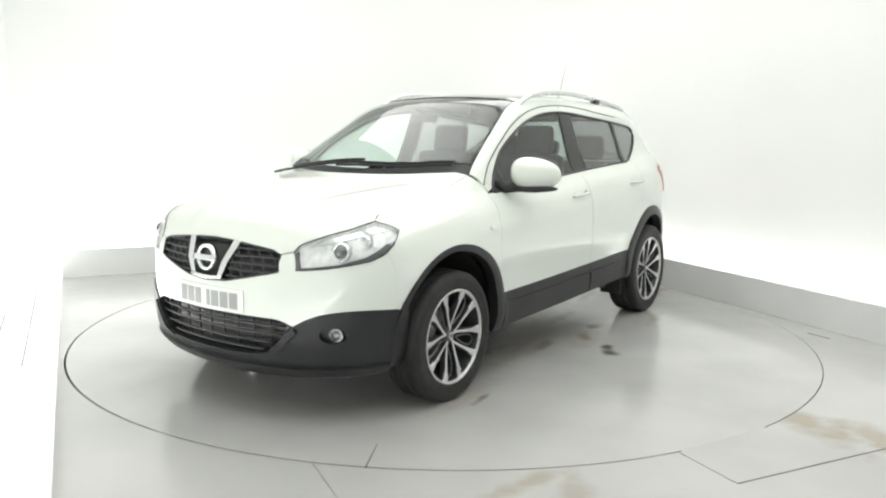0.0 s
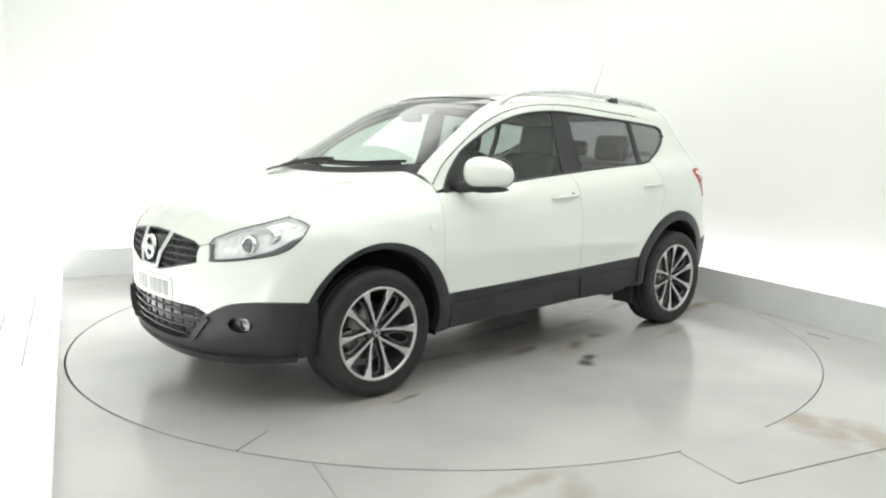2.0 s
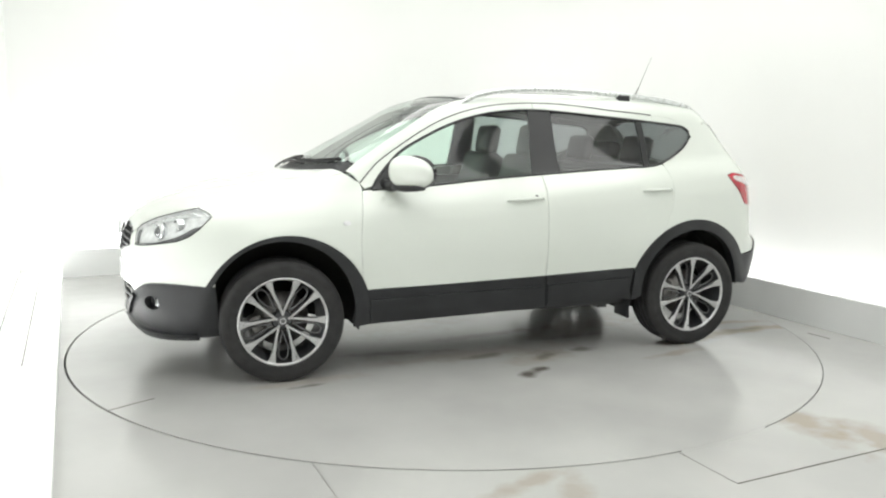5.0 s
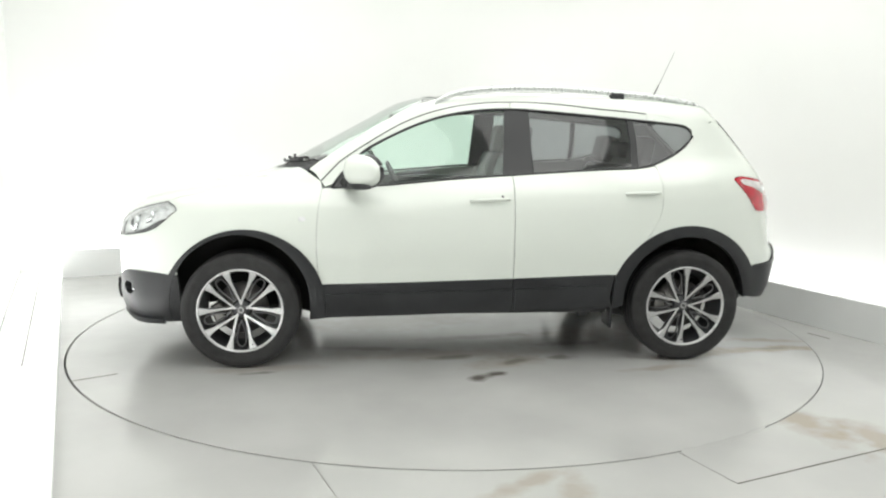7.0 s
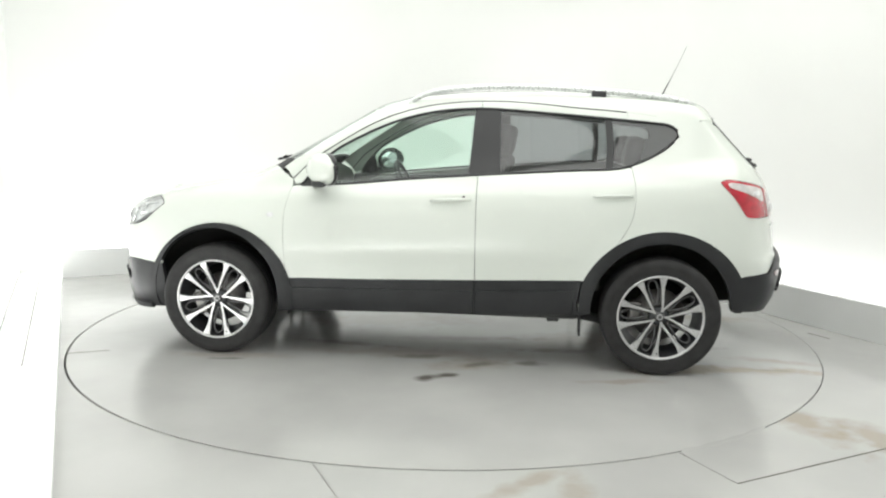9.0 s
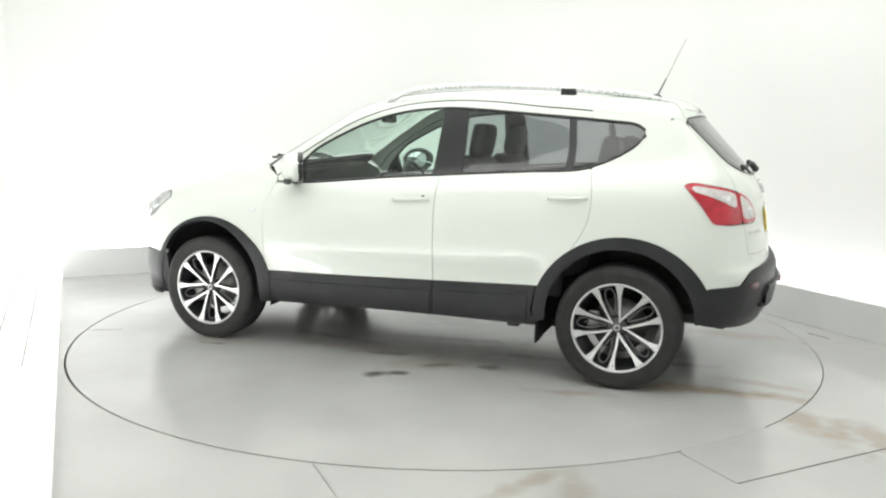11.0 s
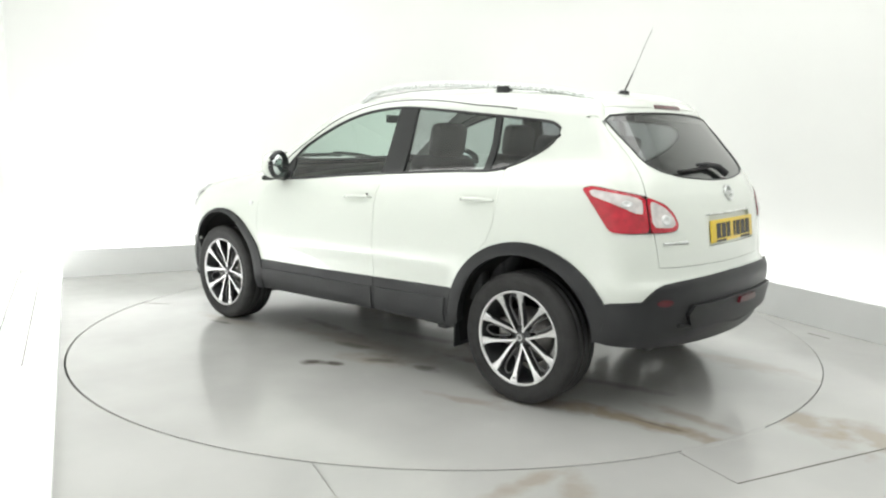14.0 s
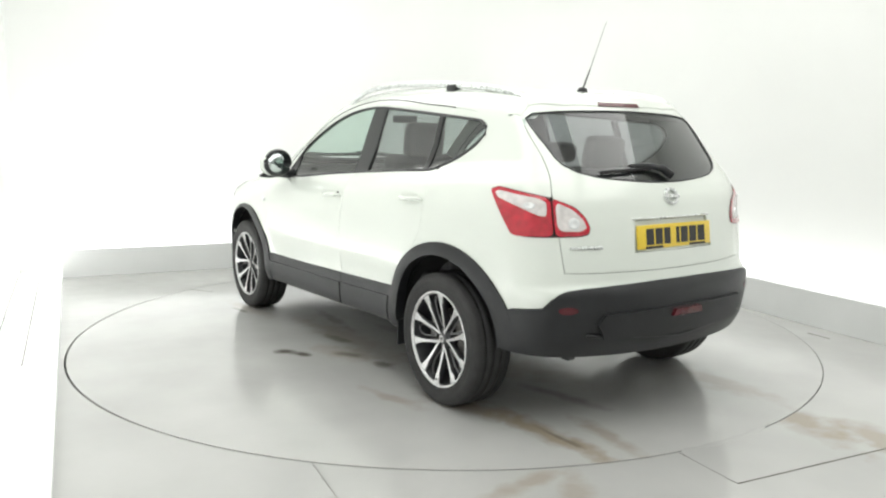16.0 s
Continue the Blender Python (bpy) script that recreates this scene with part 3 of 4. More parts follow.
# wings, doors, quarters, cladding: both sides
nose_seam = conv([(-57.4, 0.815), (-60.5, 0.7), (-63.2, 0.6)], "nose", "side")
lamp_edge = conv([(-57.4, 0.815), (-59.5, 0.845), (-62.3, 0.905), (-60, 0.926), (-55.6, 0.945)], "nose", "side")
bonnet_edge = conv(bend(BONNET_SIDE), "top", "side")
for mirror in (False, True):
    clad = bend(SILL_TOP)
    wing = [p for p in nose_seam[::-1] if p[1] > 0.62] + lamp_edge[1:] + bonnet_edge + [(-0.862, 1.07)] + bend(DOOR_FRONT) + arch_front[::-1][2:]
    panel("front_wing", "side", wing, M_WHITE, car, mirror=mirror)
    door = part("front_door", sheet("side", bend(DOOR_FRONT) + span(clad, -0.872, 0.257)[1:] + span(belt, 0.257, -0.855)[:-1], mirror=mirror), M_WHITE, car)
    panel("window_frame", "side", span(frame_top, -0.862, 0.262) + span(wintop, 0.262, -0.785) + [(-0.84, 1.04)], M_WHITE, door, step=0.022, mirror=mirror)
    window_pane("window", span(belt, -0.785, 0.215) + span(wintop, 0.235, -0.785)[:-1], M_GLASS, door, mirror, "clear green-tinted window glass")
    panel("door_cladding", "side", span(clad, -0.868, 0.256) + [(0.256, 0.316), (-0.3, 0.3), (-0.85, 0.288)], M_BLACK, door, "black plastic lower door cladding",
          lift=0.006, mirror=mirror)
    k_arch = min(range(len(arch_rear)), key=lambda i: abs(arch_rear[i][0] - 1.06))
    rear_edge = bend([(1.13, 1.17), (1.15, 1.06), (1.145, 0.93), (1.11, 0.83), arch_rear[k_arch]])
    panel("cladding_ridge", "side", [(-0.84, 0.43), (0.24, 0.452), (0.246, 0.322), (-0.3, 0.306), (-0.835, 0.295)], M_BLACK, door, "raised black cladding ridge", lift=0.013, depth=0.012,
          mirror=mirror)
    rdoor = part("rear_door", sheet("side", span(belt, 0.2585, 1.12)[:-1] + rear_edge + arch_rear[:k_arch][::-1]
                                    + span(clad, 0.885, 0.2585), mirror=mirror), M_WHITE, car)
    panel("window_frame", "side", span(frame_top, 0.264, 1.105) + span(wintop, 1.105, 0.264), M_WHITE, rdoor, step=0.022, mirror=mirror)
    window_pane("window", span(belt, 0.372, 1.0) + span(wintop, 1.005, 0.372), M_TINT, rdoor, mirror, "dark privacy window glass")
    panel("door_cladding", "side", span(clad, 0.258, 0.87) + [(0.845, 0.4), (0.86, 0.335), (0.258, 0.316)], M_BLACK, rdoor, "black plastic lower door cladding",
          lift=0.006, mirror=mirror)
    panel("cladding_ridge", "side", [(0.268, 0.455), (0.83, 0.472), (0.822, 0.4), (0.83, 0.342), (0.268, 0.322)], M_BLACK, rdoor, "raised black cladding ridge", lift=0.013, depth=0.012,
          mirror=mirror)
    panel("pillar_trim", "side", [(0.2, at_x(belt, 0.2)), (0.385, at_x(belt, 0.385)), (0.375, at_x(wintop, 0.375)), (0.225, at_x(wintop, 0.225))], M_GLOSSBLACK, car,
          "gloss black door pillar trim", lift=0.001, gap=0.0, mirror=mirror)
    panel("pillar_trim", "side", [(0.985, at_x(belt, 0.985)), (1.025, at_x(belt, 1.025)), (1.03, 1.3), (1.015, at_x(wintop, 1.015)), (0.975, at_x(wintop, 0.975)), (0.99, 1.3)],
          M_GLOSSBLACK, car, "gloss black door pillar trim", lift=0.001, gap=0.0, mirror=mirror)
    panel("mirror_triangle", "side", [(-0.8, 1.036), (-0.66, 1.042), (-0.672, 1.18), (-0.73, 1.12)], M_GLOSSBLACK, door, "black mirror mounting triangle", lift=0.002,
          gap=0.0, mirror=mirror)
    window_pane("quarter_window", span(belt, 1.015, 1.39) + span(wintop, 1.383, 1.015), M_TINT, car, mirror, "dark privacy quarter window glass")
    seal = span(belt, -0.8, 1.39) + span(wintop, 1.383, -0.79)
    loop = line3("side", seal + seal[:1], 0.0, mirror)
    strip("window_seal", loop, 0.0085, M_GLOSSBLACK, car, "black rubber window seal")
    strip("drip_seal", line3("side", span(frame_top, -0.86, 1.1), -0.001, mirror), 0.0042, M_GLOSSBLACK, car, "thin dark seal above the doors")
    gate = conv(bend(GATE_SIDE, 4.0), "tail", "side")
    low = conv(BUMPER_TOP[:5], "tail", "side")
    gate = [p for p in gate if p[1] > 0.75]
    quarter = ([(1.13, 1.182)] + [p for p in belt if p[0] > 1.14] + span(wintop, 1.383, 1.105) + [(1.105, at_x(frame_top, 1.105)), (1.2, 1.475)]
               + [(1.36, 1.452), (1.5, 1.44)] + gate[0:] + conv([(-42.1, 0.745), (-41.4, 0.675)], "tail", "side") + low[::-1]
               + arch_rear[k_arch:][::-1] + rear_edge[::-1][1:])
    panel("rear_quarter", "side", quarter, M_WHITE, car, holes=[conv(even(rounded(TAILLIGHT), 4.0), "tail", "side")], mirror=mirror)
    for name, cx, ring, a0, a1 in (("wheel_arch", FX, arc(FX - 0.016, WHEEL_Z, 0.43, 0.502, 22, 163), -14, 194), ("wheel_arch", RX, arc(RX + 0.008, WHEEL_Z, 0.486, 0.49, 21.7, 159.3), -10, 192)):
        front = cx < 0
        outer = ([(cx - 0.43, 0.28), (cx - 0.44, 0.42)] if front else [(cx - 0.462, 0.33), (cx - 0.452, 0.45)]) + ring + \
                ([(cx + 0.478, 0.4), (cx + 0.47, 0.29)] if front else [(cx + 0.42, 0.42), (cx + 0.415, 0.385)])
        inner = arc(cx, WHEEL_Z, 1.0, 1.0, a0 + (4 if front else 12), a1 - (6 if front else 18))
        lobe = 0.045 if front else 0.032
        inner = [(cx + (x - cx) * (0.392 + lobe * max(z - WHEEL_Z, 0)), WHEEL_Z + (z - WHEEL_Z) * (0.392 + lobe * max(z - WHEEL_Z, 0))) for x, z in inner]
        panel(name, "side", outer + inner[::-1], M_BLACK, car, "black plastic wheel arch moulding", lift=0.011, step=0.022, depth=0.06, mirror=mirror)
        s = 1 if mirror else -1
        well = revolve([(0.44, 0.0), (0.435, 0.26), (0.0, 0.26)], 28, Matrix.Translation((cx, s * 0.81, WHEEL_Z)) @ Matrix.Scale(-s, 4, (0, 1, 0))
                       @ Matrix.Rotation(radians(12 if front else -7), 4, "Y"), 196 if front else 187)
        part("wheel_well", well, M_DARK, car, "dark wheel arch lining")
    for x0, z0, x1, z1, owner in ((0.0, 0.966, 0.222, 0.977, door), (0.925, 1.012, 1.125, 1.018, rdoor)):
        q = line3("side", [(x0 + (x1 - x0) * k / 8, z0 + (z1 - z0) * k / 8) for k in range(9)], 0.02, mirror)
        q[0], q[-1] = line3("side", [(x0 - 0.008, z0)], 0.004, mirror)[0], line3("side", [(x1 + 0.008, z1)], 0.004, mirror)[0]
        h = part("door_handle", tube(q, [0.006, 0.009, 0.011, 0.011, 0.011, 0.011, 0.011, 0.009, 0.006], 10), M_WHITE, owner, "white painted bar handle")
        panel("handle_recess", "side", oval((x0 + x1) / 2 - 0.005, (z0 + z1) / 2 + 0.012, 0.075, 0.024), M_WHITE, owner, "shallow white handle recess", lift=0.002, gap=0.0, mirror=mirror)
    if not mirror:
        panel("keyhole", "side", oval(0.186, 0.99, 0.008, 0.008, 10), M_GLOSSBLACK, door, "small dark keyhole", lift=0.005, gap=0.0, depth=0.004, step=0.02)
    panel("side_repeater", "side", oval(-0.965, 0.862, 0.022, 0.013), M_LAMP, car, "small clear side indicator", lift=0.006, gap=0.0, mirror=mirror, step=0.012)

# bonnet, windscreen, roof
lead = conv([HEADLIGHT[i] for i in (4, 3, 2, 1, 0)] + GRILLE_TOP, "nose", "top")
bonnet = bend(BONNET_SIDE, 0.05) + bend(BONNET_REAR, 0.05)[1:] + flip_y(bend(BONNET_REAR, 0.05))[1:] + flip_y(bend(BONNET_SIDE, 0.05))[1:] + [(a, -b) for a, b in lead] \
    + lead[::-1][1:]
panel("bonnet", "top", bonnet, M_WHITE, car)
ws_low, ws_side, ws_top = bend(GLASS_LOW, 0.05), bend(GLASS_SIDE, 0.05), bend(GLASS_TOP, 0.05)
cowl = bend(BONNET_REAR, 0.05) + flip_y(bend(BONNET_REAR, 0.05))[1:] + [(a, -b) for a, b in ws_low] + ws_low[::-1][1:]
panel("cowl", "top", cowl, M_BLACK, car, "black plastic cowl under the windscreen", lift=-0.008)
panel("windscreen", "top", ws_side + ws_top[1:] + flip_y(ws_top)[1:] + flip_y(ws_side)[1:] + [(a, -b) for a, b in ws_low][1:] + ws_low[::-1][1:-1], M_SCREEN, car,
      "clear green-tinted windscreen glass", gap=0.002, depth=0.0, step=0.05, lift=-0.003)
roof_side = bend(ROOF_SIDE, 0.05)
glass_rear = [(0.62, y) for y in (-0.478, -0.25, 0.0)]
roof_glass = span(roof_side, -0.175, 0.62) + glass_rear[1:] + flip_y(glass_rear)[1:] + flip_y(span(roof_side, -0.175, 0.62))[1:] + [(a, -b) for a, b in ws_top][1:] + ws_top[::-1][1:-1]
panel("glass_roof", "top", roof_glass, M_ROOFGLASS, car, "dark tinted panoramic glass roof", lift=0.002)
panel("roof", "top", span(roof_side, 0.62, 1.39) + [(1.41, -0.25), (1.42, 0), (1.41, 0.25)] + flip_y(span(roof_side, 0.62, 1.39)), M_WHITE, car)
for mirror in (False, True):
    top_edge = conv(span(frame_top, -0.862, 1.2), "side", "top") + conv([(1.36, 1.446), (1.5, 1.434)], "side", "top")
    rail_in = span(roof_side, 1.39, -0.175) + ws_side[::-1][1:]
    gate_top = conv([(-61.5, 1.44), (-60, 1.488)], "tail", "top")
    panel("roof_side", "top", top_edge + gate_top + [(1.6, -0.44), (1.45, -0.42)] + rail_in + [(-0.93, -0.69)], M_WHITE, car, step=0.022, depth=0.012, gap=0.0, mirror=mirror)

    panel("roof_corner", "tail", [(-67, 1.425), (-56, 1.43), (-52, 1.496), (-61, 1.5)], M_WHITE, car, lift=-0.004, depth=0.0, gap=0.0, step=0.02, mirror=mirror)

# tailgate and rear bumper
spoiler_edge = [(-60, 1.488), (-45, 1.492), (-25, 1.496), (0, 1.498)]
gate_half = bend(GATE_SIDE, 4.0)
gate_outline = [(a, b + 0.008) for a, b in both(spoiler_edge)] + [(-a, b) for a, b in gate_half] + [(38, 0.743), (20, 0.74), (0, 0.739), (-20, 0.74), (-38, 0.743)] \
    + gate_half[::-1][:-1]
rear_glass = bend(REAR_GLASS, 4.0)
glass_top = [(-59.4, 1.428), (-57.5, 1.452), (-48, 1.463), (-35.4, 1.469), (-15, 1.473), (0, 1.474)]
glass_outline = rear_glass + flip(rear_glass)[1:] + [(-a, b) for a, b in glass_top][1:] + glass_top[::-1][1:-1]
tl, tr = rounded(TAILLIGHT), flip(rounded(TAILLIGHT))
plate_hole = [(-19.5, 0.825), (19.5, 0.825), (18.5, 0.97), (-18.5, 0.97)]
gate = part("tailgate", sheet("tail", gate_outline, holes=[glass_outline, tl, tr, plate_hole]), M_WHITE, car)
panel("plate_recess", "tail", plate_hole, M_WHITE, gate, lift=-0.013, gap=0.0, depth=0.0)
panel("rear_window", "tail", glass_outline, M_TINT, gate, "dark privacy rear window glass", gap=0.001, depth=0.0, step=0.05, lift=-0.003)
seal = line3("tail", even(glass_outline, 3.0).tolist(), 0.0)
strip("window_seal", seal + seal[:1], 0.0045, M_GLOSSBLACK, gate, "black rubber window seal")
sp = conv(spoiler_edge, "tail", "top")
spoiler = [(1.41, -0.46), (1.42, -0.25), (1.43, 0.0), (1.42, 0.25), (1.41, 0.46)] + [(a, -b) for a, b in sp] + sp[::-1][1:]
panel("spoiler", "top", spoiler, M_WHITE, gate, lift=0.004, depth=0.03)
panel("brake_light", "tail", [(-21, 1.495), (21, 1.495), (21, 1.512), (-21, 1.512)], M_DARKRED, gate, "narrow red high-level brake light", lift=0.006, gap=0.0, step=0.02)
panel("rear_bumper", "tail", both(BUMPER_TOP[3:]) + [(43.5, 0.745), (38, 0.7415), (20, 0.7385), (0, 0.7375), (-20, 0.7385), (-38, 0.7415), (-43.5, 0.745)], M_WHITE, car, gap=0.0, step=0.014, lift=-0.001)
bump_low = [(-59.5, 0.385), (-56, 0.375), (-45, 0.365), (-25, 0.355), (0, 0.35)]
lower = part("bumper_cladding", sheet("tail", both(bend(BUMPER_TOP, 4.0)) + [(-a, b) for a, b in bump_low] + bump_low[::-1][1:], lift=0.01, depth=0.05), M_BLACK, car,
             "black plastic lower rear bumper")
panel("bumper_insert", "tail", both([(-33, 0.52), (-31, 0.565), (0, 0.575)]) + [(31, 0.45), (0, 0.44), (-31, 0.45)], M_BLACK, lower, "raised black bumper insert", lift=0.028, depth=0.03)
for s in (-1, 1):
    panel("reflector", "tail", oval(s * 41, 0.585, 2.6, 0.017), M_DARKRED, lower, "red rear reflector", lift=0.014, gap=0.0, step=0.02)
panel("fog_light", "tail", [(-7, 0.535), (7, 0.535), (6, 0.562), (-6, 0.562)], M_DARKRED, lower, "red rear fog light", lift=0.044, gap=0.0, step=0.02)
strip("bumper_trim", line3("tail", [(a, 0.425 + abs(a) * 0.0012) for a in range(-36, 37, 3)], 0.016), 0.009, M_BLACK, lower, "black bumper trim strip")

# lamps
for mirror in (False, True):
    outer_half = [(-46.9, 1.076), (-62, 1.119), (-65.6, 1.104), (-61.3, 1.015), (-56.8, 0.905), (-45.4, 0.9065)]
    inner_half = [(-46.6, 1.075), (-40.1, 1.036), (-36.8, 0.991), (-35.2, 0.942), (-35.6, 0.917), (-38.1, 0.907), (-45.1, 0.9065)]
    rear = part("tail_light", sheet("tail", rounded(outer_half, 0.1), lift=0.006, gap=0.002, step=0.02, mirror=mirror), M_RED, car, "red and clear wraparound tail light")
    panel("clear_lens", "tail", rounded([(-63.2, 1.094), (-61.5, 1.103), (-48.0, 1.066), (-47.6, 0.992), (-50, 0.996), (-54, 1.025), (-58.5, 1.052), (-62.2, 1.071)]), M_PALE, rear, "clear indicator lens", lift=0.009, gap=0.001,
          depth=0.004, step=0.02, mirror=mirror)
    part("tail_light_lid", sheet("tail", rounded(inner_half, 0.1), lift=0.006, gap=0.002, step=0.02, mirror=mirror), M_RED, gate, "red-edged inner tail light")
    panel("clear_lens", "tail", rounded([(-45.7, 1.058), (-40.8, 1.026), (-37.7, 0.985), (-36.2, 0.945), (-38.0, 0.926), (-44.6, 0.93)]), M_PALE, gate, "clear reversing lens", lift=0.009, gap=0.001, depth=0.004, step=0.02, mirror=mirror)
    panel("lamp_divider", "tail", [(-47.2, 1.078), (-46.5, 1.078), (-45.0, 0.906), (-45.7, 0.906)], M_DARK, rear, "dark gap between lamp halves", lift=0.003, gap=0.0, depth=0.0, step=0.02, mirror=mirror)
    edge = line3("tail", even(rounded(TAILLIGHT), 2.0).tolist(), 0.003, mirror)
    strip("lamp_seal", edge + edge[:1], 0.0028, M_DARKRED, rear, "dark red lamp edge")
    q, n = skin("tail", [(-40.2, 0.962), (-52.5, 1.04)])
    for k in (0, 1):
        spot, way = Vector(q[k]) + Vector(n[k]) * 0.012, Vector(n[k])
        if mirror:
            spot.y, way.y = -spot.y, -way.y
        part("lamp_bowl", revolve([(0.0, -0.004), (0.012, 0.0), (0.022, 0.004), (0.026, 0.002), (0.027, -0.006)], 18, Matrix.Translation(spot) @ way.to_track_quat("Y", "Z").to_matrix().to_4x4()
                                  @ Matrix.Diagonal((1.0, 1.0, 1.0 if k == 0 else 0.6, 1))), M_LAMP, rear if k else gate, "small chrome lamp bowl")
    head = part("headlight", sheet("nose", HEADLIGHT, lift=-0.018, gap=0.001, step=0.02, depth=-0.02, mirror=mirror), M_LAMP, car, "clear headlight with chrome reflectors")
    panel("lens", "nose", HEADLIGHT, M_CLEAR, head, "clear lamp cover", lift=0.004, gap=0.003, depth=0.0, step=0.03, mirror=mirror)
    panel("bezel", "nose", [(-31.9, 0.813), (-32.6, 0.735), (-41, 0.748), (-46.3, 0.762), (-52.5, 0.78), (-56.3, 0.805), (-58.5, 0.836), (-60, 0.862), (-57.5, 0.852), (-54.5, 0.822), (-51.5, 0.797),
                                (-48, 0.782), (-44, 0.764), (-33.6, 0.744), (-33.0, 0.82)], M_RIB, head, "dark lower lamp bezel", lift=-0.008, gap=0.001, depth=0.016, step=0.015, mirror=mirror)
    panel("brow", "nose", [(-35.5, 0.842), (-41, 0.874), (-48, 0.903), (-55, 0.93), (-58.5, 0.915), (-54, 0.903), (-48, 0.882), (-41, 0.856)], M_CHROME, head, "bright upper reflector brow", lift=-0.011, gap=0.0,
          depth=0.014, step=0.02, mirror=mirror)
    rim = line3("nose", even(HEADLIGHT, 2.0).tolist(), 0.0, mirror)
    strip("lamp_seal", rim + rim[:1], 0.0032, M_GLOSSBLACK, head, "dark lamp seal")
    q, n = skin("nose", [(-44.5, 0.822)])
    c, ax = Vector(q[0]) - Vector(n[0]) * 0.012, Vector((-1, -0.25, 0.05)).normalized()
    if mirror:
        c.y, ax.y = -c.y, -ax.y
    face = ax.to_track_quat("Y", "Z").to_matrix().to_4x4()
    part("projector", revolve([(0.0, 0.012), (0.02, 0.01), (0.034, 0.0), (0.036, 0.006), (0.046, 0.006), (0.046, -0.03), (0, -0.03)], 24, Matrix.Translation(c) @ face), M_CHROME, head, "chrome-ringed projector lamp")
    part("projector_lens", revolve([(0.0, 0.026), (0.012, 0.024), (0.023, 0.018), (0.031, 0.008), (0.033, 0.0)], 20, Matrix.Translation(c) @ face), M_FOG, head, "smoky projector lens")
    q, n = skin("nose", [(-51, 0.862)])
    c = Vector(q[0]) - Vector(n[0]) * 0.016
    if mirror:
        c.y = -c.y
    part("reflector_bowl", revolve([(0.0, -0.01), (0.02, -0.004), (0.034, 0.008), (0.037, 0.004), (0.037, -0.03)], 20, Matrix.Translation(c) @ face), M_CHROME, head, "chrome reflector bowl")

# front bumper, grilles
white_low = bend(CHIN_TOP, 3.0) + [(-28.5, 0.494), (-26, 0.503), (-13.5, 0.505), (0, 0.506)]
seam = [(-57.7, 0.813), (-60.9, 0.7), (-63.6, 0.6)]
lamp_low = [(-56.3, 0.803), (-52.5, 0.778), (-46.3, 0.76), (-41, 0.746), (-32.6, 0.733), (-31.8, 0.813)]
front = part("front_bumper", sheet("nose", both(white_low) + [(-a, b) for a, b in seam[::-1]] + [(-a, b) for a, b in lamp_low] + [(-a, b) for a, b in GRILLE_LOW[1:]]
                                   + GRILLE_LOW[::-1][1:-1] + lamp_low[::-1] + seam, lift=-0.0015, gap=0.0005), M_WHITE, car)
chin_low = [(-64.5, 0.27), (-56, 0.262), (-45, 0.25), (-28, 0.232), (0, 0.22)]
air = [(-31.3, 0.475), (-30, 0.45), (-23.5, 0.345), (-18, 0.325), (0, 0.317)]
fogs = [oval(-42.5, 0.44, 3.6, 0.036), oval(42.5, 0.44, 3.6, 0.036)]
chin = part("lower_bumper", sheet("nose", bend(CHIN_TOP, 3.0) + air[1:] + flip(air)[1:] + [(-a, b) for a, b in bend(CHIN_TOP, 3.0)[::-1]][1:] + [(-a, b) for a, b in chin_low] + chin_low[::-1][1:],
                                  holes=fogs, lift=0.006, depth=0.04), M_BLACK, car, "black plastic lower front bumper")
lip = [(-58, 0.262), (-45, 0.25), (-28, 0.232), (0, 0.22)]
panel("chin_lip", "nose", both([(-58, 0.292), (-45, 0.288), (-28, 0.28), (0, 0.272)]) + [(-a, b) for a, b in lip] + lip[::-1][1:], M_BLACK, chin, "protruding black chin lip", lift=0.022, depth=0.03, step=0.02)
for s in (-1, 1):
    panel("intake_edge", "nose", [(s * 32, 0.47), (s * 30.5, 0.452), (s * 24, 0.347), (s * 19, 0.325), (s * 22, 0.318), (s * 26.5, 0.342), (s * 33, 0.45)], M_BLACK, chin, "raised edge of the air intake", lift=0.02,
          depth=0.02, step=0.02)
    panel("fog_recess", "nose", oval(s * 42.5, 0.44, 4.0, 0.04), M_GLOSSBLACK, chin, "dark fog lamp recess", lift=-0.03, gap=0.0, depth=0.0, step=0.02)
    q, n = skin("nose", [(s * 43.2, 0.438)])
    fwd = Vector((-1, 0.3 * s, 0)).normalized().to_track_quat("Y", "Z").to_matrix().to_4x4()
    part("fog_lamp", revolve([(0, 0.008), (0.02, 0.006), (0.03, -0.002), (0.034, 0.003), (0.036, -0.02), (0, -0.025)], 20, Matrix.Translation(Vector(q[0]) - Vector(n[0]) * 0.018) @ fwd), M_FOG, chin,
         "round clear fog lamp")
low_outline = both([(-31.0, 0.475), (-26, 0.503), (-13.5, 0.505), (0, 0.506)]) + [(-a, b) for a, b in air][1:] + air[::-1][1:-1]
low_grille = part("lower_grille", sheet("nose", low_outline, lift=-0.045, gap=0.001, depth=-0.044), M_GLOSSBLACK, car, "dark lower air intake with slats")
for z, w in ((0.47, 29), (0.43, 28), (0.385, 25), (0.345, 21)):
    strip("slat", line3("nose", [(w * k / 12, z) for k in range(-12, 13)], -0.016), 0.0065, M_GLOSSBLACK, low_grille)
for a in range(-24, 25, 6):
    strip("upright", line3("nose", [(a, 0.345), (a, 0.42), (a, 0.495)], -0.026), 0.005, M_GLOSSBLACK, low_grille)
g_outline = GRILLE_LOW[1:] + flip(GRILLE_LOW[1:])[1:] + [(-a, b) for a, b in GRILLE_TOP] + GRILLE_TOP[::-1][1:-1]
